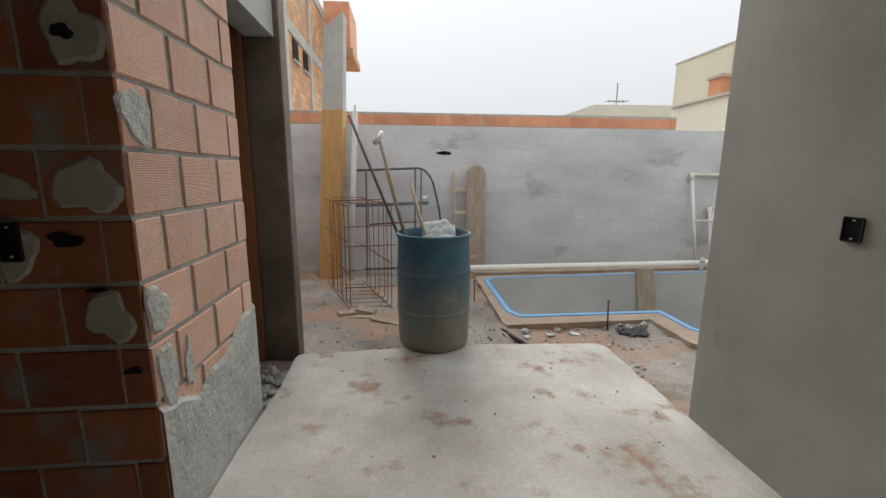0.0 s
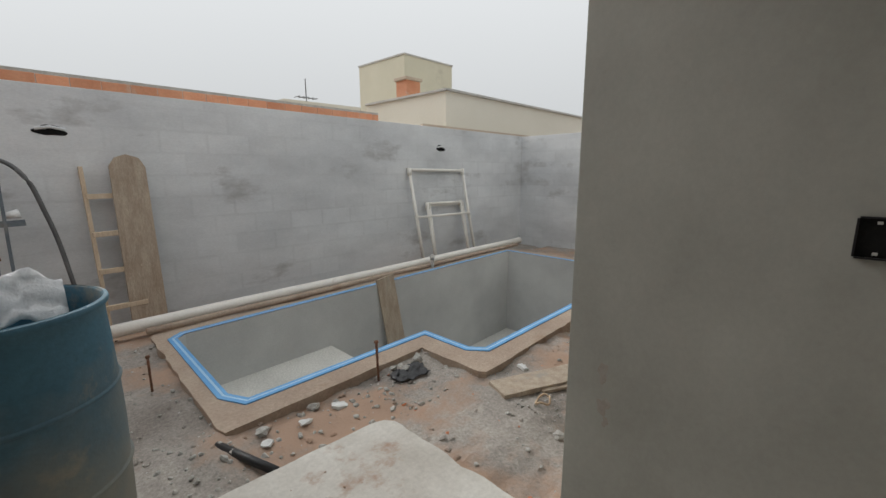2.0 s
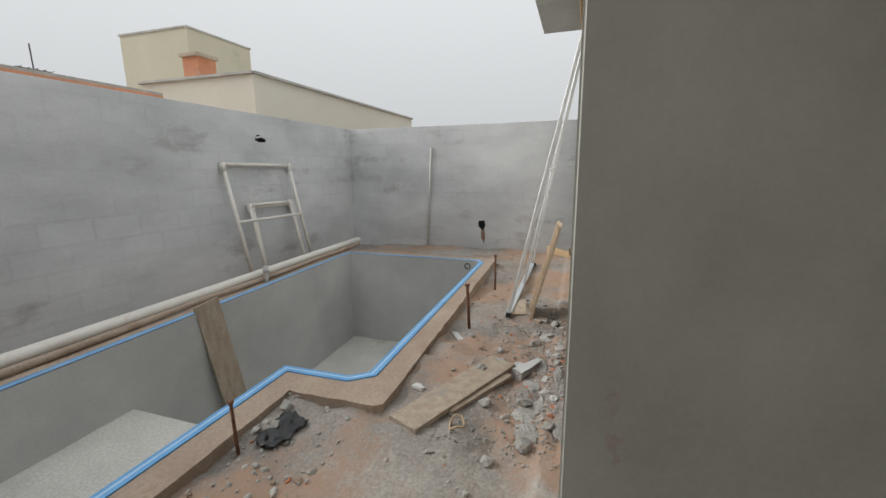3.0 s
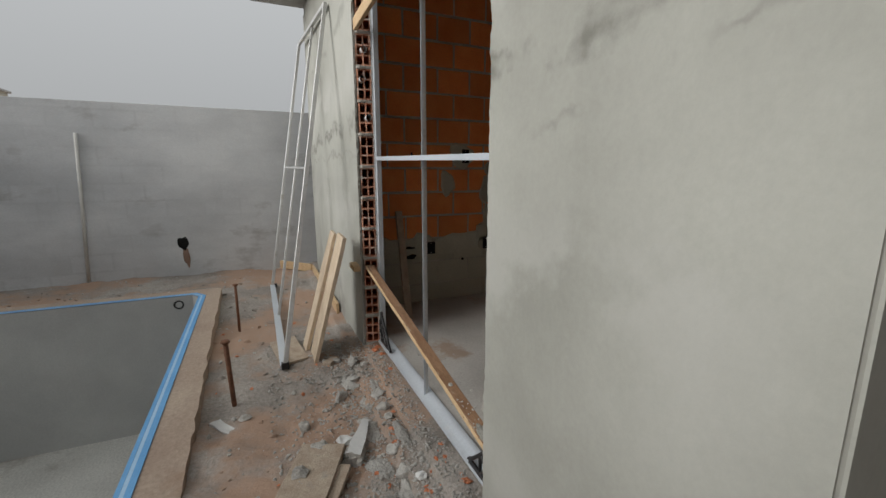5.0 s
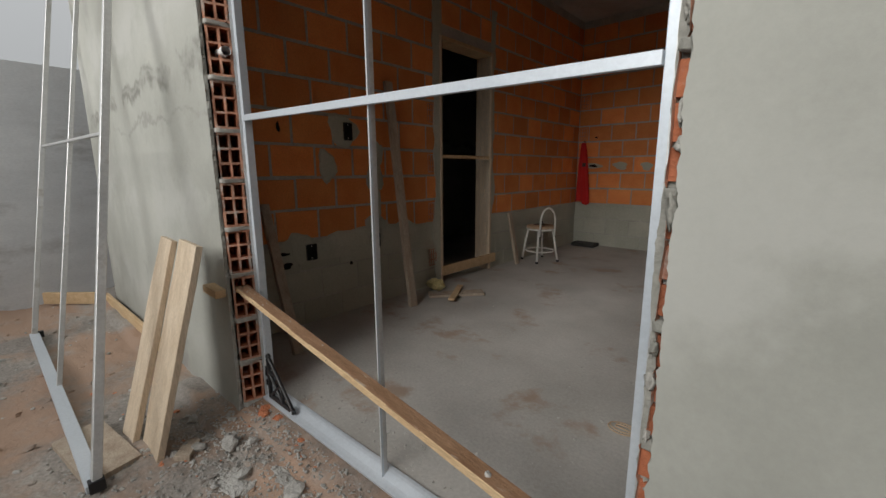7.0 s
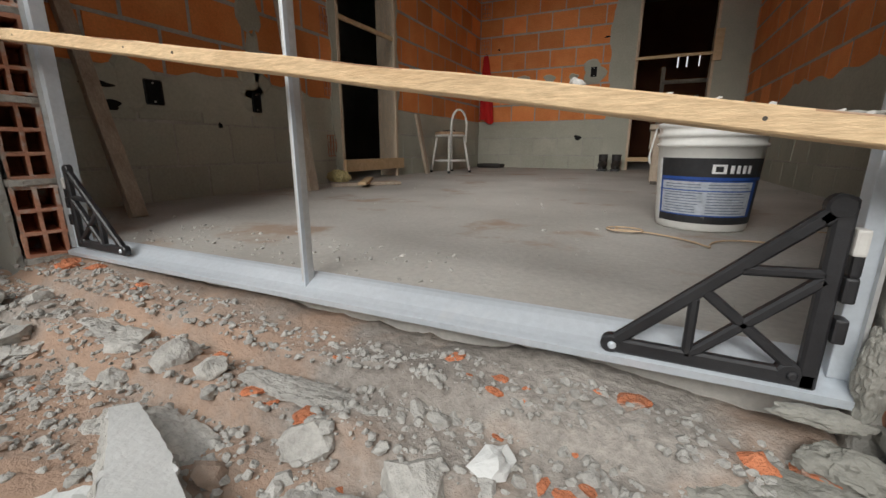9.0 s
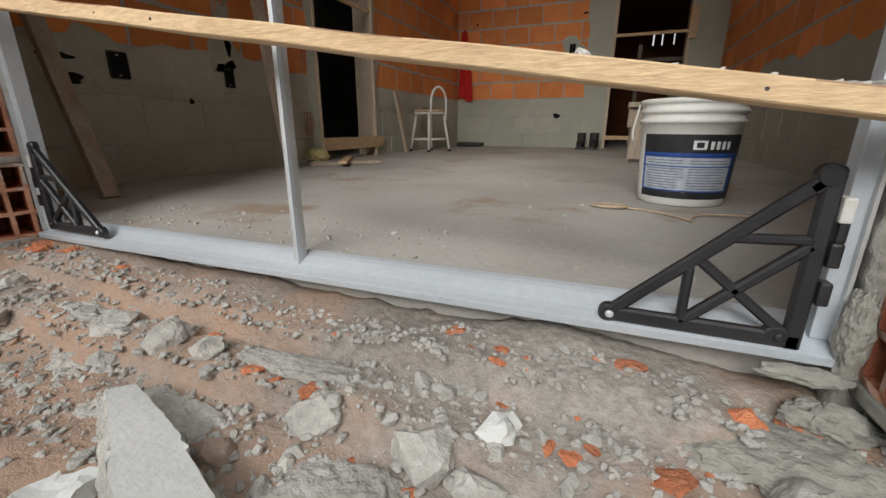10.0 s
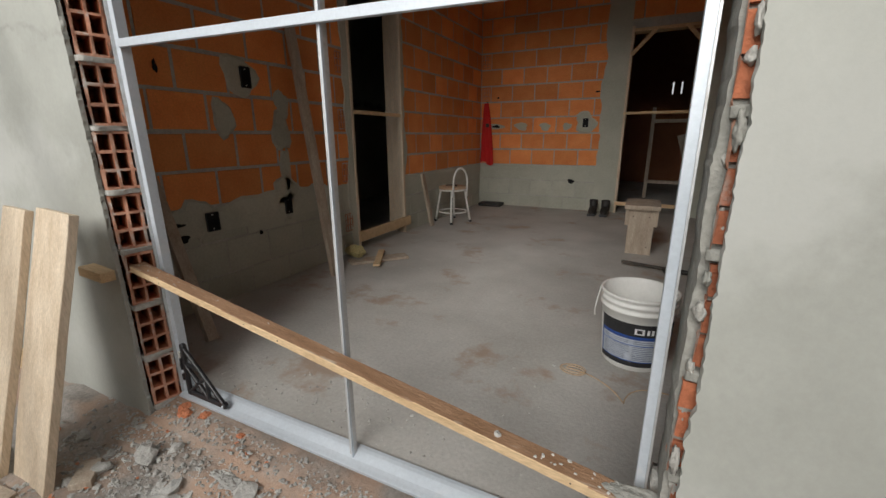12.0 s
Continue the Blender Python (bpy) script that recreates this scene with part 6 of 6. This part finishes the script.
scatter("gravel_yard", yard_spots(900, -2.2, 7.2, 2.0, 5.6, 0.003, 0.020, power=3.2) + yard_spots(220, 0.6, 2.6, 2.85, 3.5, 0.004, 0.024, power=2.6) + yard_spots(150, -1.0, 1.0, 3.0, 5.0, 0.005, 0.026, power=2.6), RUBBLE, "scattered grey crumbs over the yard soil", "gravel")
scatter("soil_clods", yard_spots(900, -2.2, 7.0, 2.0, 5.6, 0.008, 0.03, 0.55), SOIL, "dry soil clods", "soil")
scatter("brick_shards", yard_spots(40, 2.4, 4.1, 1.79, 2.15, 0.006, 0.016, 0.4) + yard_spots(40, 1.2, 5, 2.0, 3.4, 0.006, 0.02, 0.5), SHARD, "small orange brick shards in the dirt", "brick shards")
inner = [(rg.uniform(1.8, 4.5), rg.uniform(-2.2, 1.6), 0.0, 0.0025 + 0.007 * rg.random() ** 3, 0.7) for _ in range(220)]
inner += [(rg.uniform(3.0, 4.0), rg.uniform(1.45, 1.68), 0.0, 0.002 + 0.006 * rg.random() ** 2, 0.7) for _ in range(160)]
scatter("floor_crumbs", inner, RUBBLE, "crumbs and grit on the room floor", "grit")
scatter("slab_crumbs", [(rg.uniform(-0.6, 1.5), rg.uniform(0.6, 2.75), 0.0, 0.003 + 0.008 * rg.random() ** 3, 0.7) for _ in range(120)], SOIL, "crumbs of dirt on the slab", "grit")
scatter("left_rubble", [(rg.uniform(-1.0, -0.72), rg.uniform(2.1, 2.95), -0.09, 0.012 + 0.04 * rg.random() ** 2, 0.8) for _ in range(90)], RUBBLE, "broken mortar piled in the side doorway", "rubble")


def chunk(x, y, s, material, label, cat, group, seed, flat=0.7, dz=0.0):
    hv, hf = HULLS[seed % len(HULLS)]
    bm = bmesh.new()
    vs = [bm.verts.new(Vector(v) * s) for v in hv]
    for f in hf:
        bm.faces.new([vs[i] for i in f])
    bmesh.ops.subdivide_edges(bm, edges=bm.edges[:], cuts=2, use_grid_fill=True)
    for v in bm.verts:
        v.co += v.co.normalized() * s * 0.16 * noise.noise(v.co / s * 2.2 + Vector((seed, 0, 0)))
        v.co.z *= flat
    bmesh.ops.transform(bm, matrix=pose(x, y, gz(x, y) + s * flat * 0.35 + dz, (seed * 37) % 30 - 15, (seed * 53) % 30 - 15, seed * 71), verts=bm.verts)
    tagged(part("rubble_piece", bm, material), label, cat, group)


CH = "broken concrete pieces in the yard"
for i, (x, y, s) in enumerate(((3.90, 1.99, 0.045), (3.72, 2.02, 0.038), (3.50, 1.93, 0.05), (3.42, 2.0, 0.035), (3.33, 1.95, 0.04), (3.25, 1.94, 0.035), (3.85, 1.93, 0.03), (3.6, 2.12, 0.05), (3.0, 1.99, 0.045), (2.86, 1.985, 0.055), (2.79, 2.0, 0.035), (3.1, 2.3, 0.06), (2.95, 2.4, 0.05), (2.6, 2.3, 0.05), (2.72, 2.1, 0.05), (3.35, 2.35, 0.045), (4.0, 2.08, 0.035), (3.55, 2.62, 0.04), (2.35, 2.05, 0.06), (2.2, 2.2, 0.045), (2.05, 3.25, 0.04), (2.2, 3.3, 0.05), (1.4, 3.3, 0.05), (1.1, 3.25, 0.045), (2.5, 1.95, 0.04), (4.25, 2.02, 0.035), (1.98, 3.30, 0.035))):
    chunk(x, y, s, RUBBLE, "broken lump of grey concrete lying in the dirt", "rubble", CH, i)
for i, (x, y, s) in enumerate(((2.89, 1.80, 0.020), (2.815, 1.815, 0.018), (2.65, 1.80, 0.030), (2.685, 1.80, 0.014), (3.14, 1.955, 0.022), (3.02, 1.975, 0.025), (2.70, 1.945, 0.018), (2.61, 1.94, 0.030), (2.81, 1.86, 0.014), (3.09, 1.965, 0.010), (2.93, 2.03, 0.014), (3.68, 1.80, 0.022), (3.83, 1.79, 0.015), (3.95, 1.83, 0.035), (3.88, 1.80, 0.028), (3.99, 1.80, 0.03), (2.53, 1.835, 0.028), (2.47, 1.82, 0.032), (2.77, 1.85, 0.010))):
    chunk(x, y, s, SHARD, "orange broken brick shard lying in the rubble", "brick shard", "brick shards by the doorway", i + 40, 0.35, -0.002)
chunk(2.786, 1.935, 0.032, WHITEPLASTER, "pale crumbly lump of broken render in the rubble", "rubble", CH, 61)
# the broken bar of white faced render lying in the rubble
bm = bmesh.new()
bmesh.ops.create_cube(bm, size=1.0)
bmesh.ops.subdivide_edges(bm, edges=bm.edges[:], cuts=27, use_grid_fill=True)
for v in bm.verts:
    x, y, z = v.co
    taper = 1 - 0.75 * max(0, 0.15 - x)
    jag = 0.10 * noise.noise(Vector((x * 4, z * 3, 2))) + 0.05 * noise.noise(Vector((x * 13, z * 9, 5)))
    v.co = Vector((x * 0.30, (y + jag) * 0.062 * taper * (1.0 + 0.7 * (0.5 - z)), z * 0.075 * (1 + 0.2 * x)))
    if z < 0.49:
        v.co += 0.007 * noise.noise_vector(v.co * 24) + 0.006 * noise.noise_vector(v.co * 75)
slab_m = pose(3.125, 2.122, -0.110, 0, 0, 157) @ pose(0, 0, 0, -10, -4, 0)
bmesh.ops.transform(bm, matrix=slab_m, verts=bm.verts)
slabp = part("render_slab", bm, RUBBLE)
slabp.data.materials.append(WHITEPLASTER)
inv_m = slab_m.inverted()
for p in slabp.data.polygons:
    if (inv_m @ p.center).z > 0.030 and (inv_m.to_3x3() @ p.normal).z > 0.9:
        p.material_index = 1
tagged(slabp, "large broken slab of white faced render tipped in the rubble", "rubble")
lump("mortar_spread", (2.50, 1.87, -0.090), (0.10, 0.055, 0.016), 1, WET_MORTAR, 9, "spread of dark fresh mortar on the ground", "mortar")

for i, (x, y, a, b) in enumerate(((2.76, 2.03, 0.11, 0.06), (2.62, 2.10, 0.10, 0.07), (3.22, 2.06, 0.12, 0.05), (3.46, 2.00, 0.09, 0.05), (2.92, 2.08, 0.08, 0.06), (3.76, 2.05, 0.12, 0.06), (2.45, 2.05, 0.09, 0.06), (3.62, 1.93, 0.10, 0.03), (3.05, 1.93, 0.14, 0.03))):
    lump("mortar_crust", (x, y, gz(x, y) - 0.002), (a, b, 0.011), 1, RUBBLE, 30 + i, "crumbly crust of dry grey mortar trodden into the soil", "mortar")

# scraps in the dirt beside the pool
bm = bmesh.new()
bmesh.ops.create_grid(bm, x_segments=16, y_segments=10, size=0.5)
for v in bm.verts:
    x, y = v.co.x, v.co.y
    q = Vector((x * 4, y * 4, 3))
    px, py = 2.04 + 0.26 * x + 0.03 * noise.noise(q), 3.20 + 0.13 * y + 0.03 * noise.noise(q + Vector((5, 0, 0)))
    v.co = Vector((px, py, gz(px, py) + 0.014 + 0.03 * abs(noise.noise(q * 1.4))))
rag = part("black_sheet_scrap", bm, BLACKPL, None, "", True)
rag.modifiers.new("thick", "SOLIDIFY").thickness = 0.003
tagged(rag, "crumpled scrap of black plastic sheet lying by the pool", "plastic scrap")
for i, (x, y, l, w) in enumerate(((2.38, 3.12, 0.10, 0.07), (3.50, 2.71, 0.17, 0.05), (2.62, 2.70, 0.07, 0.05), (3.16, 2.18, 0.07, 0.06), (1.52, 3.22, 0.08, 0.06), (1.30, 3.20, 0.06, 0.05), (1.08, 3.16, 0.05, 0.05))):
    bm = box(-l / 2, l / 2, -w / 2, w / 2, 0, 0.014)
    bmesh.ops.subdivide_edges(bm, edges=bm.edges[:], cuts=4, use_grid_fill=True)
    for v in bm.verts:
        v.co += 0.012 * noise.noise_vector(v.co * 30 + Vector((i * 7, 0, 0)))
    bmesh.ops.transform(bm, matrix=pose(x, y, gz(x, y) + 0.002, 8, -6, 37 * i), verts=bm.verts)
    tagged(part("plaster_chip", bm, WHITEPLASTER, None), "thin white chip of broken render lying on the soil", "plaster chip", "plaster chips by the pool")
strap = [(2.355 + 0.055 * math.cos(k / 20 * math.tau) * (1 + 0.1 * math.sin(k)), 2.387 + 0.035 * math.sin(k / 20 * math.tau), -0.062 + 0.012 * math.sin(k * 0.7)) for k in range(20)]
tagged(part("strap_ring", tube(strap, 0.006, 6, True), CABLE, None, "", True), "loop of tan strapping lying against the board", "strap")

# ---- beyond the walls ----
nb = thing("neighbour_house", (-6.0, 13.0, -0.3), "tall ochre block house behind the yard, unfinished brickwork", "house")
part("wall", box(-9.0, -2.62, 6.4, 17.5, -0.3, 6.6), OCHRE, nb, "ochre and orange block wall")
for z in (1.9, 4.6, 6.45):
    part("concrete_band", box(-9.0, -2.59, 6.4, 17.5, z, z + 0.28), CONCRETE, nb, "grey concrete ring beam")
for y in (8.0, 10.3, 12.9, 15.4):
    part("concrete_pillar", box(-2.7, -2.585, y, y + 0.28, -0.3, 6.6), CONCRETE, nb, "grey concrete pillar")
# Black boxes on the wall paint the unlit inside of the windows.
for y in (11.0, 12.1):
    w = part("window", box(-2.66, -2.60, y, y + 0.55, 4.05, 4.55), HOLE, nb, "small window opening, its unlit inside a flat black box")
    part("sill", box(-2.64, -2.56, y - 0.05, y + 0.6, 4.0, 4.05), CONCRETE, w)
part("balcony", box(-2.62, -1.75, 15.6, 17.8, 5.6, 7.1), BRICK_FAR, nb, "orange brick balcony jutting from the house")
part("balcony_slab", box(-2.62, -1.65, 15.5, 17.9, 5.35, 5.6), OCHRE, nb)

bh = thing("beige_house", (17.0, 20.0, -0.3), "beige painted house with a tall water tower block", "house")
part("tower", add_prism(bmesh.new(), [(11.37, 14.0), (14.05, 14.0), (14.05, 16.9), (11.30, 16.9)], -0.3, 5.74), BEIGE_WALL, bh, "olive beige tower block")
part("tower_cap", add_prism(bmesh.new(), [(11.34, 13.97), (14.08, 13.97), (14.08, 16.93), (11.27, 16.93)], 5.74, 5.80), CONCRETE, bh)
lw = thing("cream_house", (9.0, 8.5, -0.3), "cream painted lower house with a plain parapet", "house")
bm = add_prism(bmesh.new(), [(7.38, 11.0), (7.41, 8.0), (15.4, 8.0), (15.4, 11.0)], -0.3, 3.08)
part("wall", bm, BEIGE_LIGHT, lw, "cream painted wall")
bm = add_beam(bmesh.new(), (7.37, 11.0, 3.10), (7.40, 7.98, 3.10), 0.10, 0.05)
add_beam(bm, (7.40, 7.98, 3.10), (15.42, 7.98, 3.10), 0.10, 0.05)
part("parapet_cap", bm, CONCRETE, lw, "pale parapet coping")
bm = add_prism(bmesh.new(), [(6.3, 7.6), (11.0, 7.6), (11.0, 7.99), (6.5, 7.99)], 2.12, 2.24)
part("porch_roof", bm, ROOFTILE, lw, "brown flat porch roof edge")
ch = thing("chimney", (7.7, 9.6, 3.08), "short brick barbecue chimney with a tiled cap", "chimney")
part("flue", box(7.50, 7.96, 9.45, 9.85, 3.08, 3.55), BRICK_FAR, ch)
part("cap", box(7.45, 8.01, 9.40, 9.90, 3.55, 3.63, bevel=0.02), ROOFTILE, ch)
fr = thing("far_house", (5.0, 22.0, -0.3), "distant low house with a tiled roof", "house")
bm = bmesh.new()
for p in ((8.6, 22, 4.4), (16.5, 22, 4.4), (15.0, 22, 5.03), (10.25, 22, 4.97)):
    bm.verts.new(p)
    bm.verts.new((p[0], p[1] + 6, p[2]))
bm.verts.ensure_lookup_table()
v = bm.verts
for f in ((0, 2, 4, 6), (1, 3, 5, 7), (0, 2, 3, 1), (2, 4, 5, 3), (4, 6, 7, 5), (6, 0, 1, 7)):
    bm.faces.new([v[i] for i in f])
part("roof", bm, BEIGE_LIGHT, fr)
part("wall", box(8.8, 16.3, 22.1, 27.9, -0.3, 4.4), BEIGE_WALL, fr)
an = thing("antenna", (11.75, 22.5, 4.9), "thin roof antenna on a mast", "antenna")
part("mast", tube([(11.75, 22.5, 4.9), (11.75, 22.5, 6.2)], 0.03, 6), STEEL, an)
part("boom", tube([(11.17, 22.5, 5.25), (12.35, 22.5, 5.25)], 0.025, 6), STEEL, an)
for i in range(5):
    part("element", tube([(11.22 + 0.26 * i, 22.2, 5.25), (11.22 + 0.26 * i, 22.8, 5.25)], 0.02, 6), STEEL, an)


# ---- brick pieces of the setting ----
lay_bricks(wall_left, 90, (LX, 0, 0), BY, 1.70, 0, 14, BRICK, holes=((D1[0] - 0.03, D1[1] + 0.06, -1, 2.2),), lower=BLOCK_GREY, lower_k=3, seed=11, gap=0.014)
lay_bricks(wall_back, 0, (0, BY, 0), RX, LX, 0, 14, BRICK, holes=((D2[0] - 0.03, D2[1] + 0.05, -1, 2.2),), lower=BLOCK_GREY, lower_k=3, seed=12, phase=0.3, gap=0.012)
lay_bricks(wall_right, -90, (RX, 0, 0), -1.70, 3.01, 0, 14, BRICK, lower=BLOCK_GREY, lower_k=3, seed=13, gap=0.014)
lay_bricks(pier, -90, (PX, 0, 0), -2.17, -1.30, 0, 14, BRICK_PALE, seed=14, phase=0.1, gap=0.026, dz=-0.036)
lay_bricks(pier_front, 180, (0, PY, 0), 0.748, 3.1, 0, 14, BRICK_SHADED, seed=15, phase=0.2, gap=0.014, dz=-0.036)
lay_bricks(hollow, 180, (0, 8.204, 0), -5.65, 2.55, 9, 12, BRICK_FAR, seed=16)
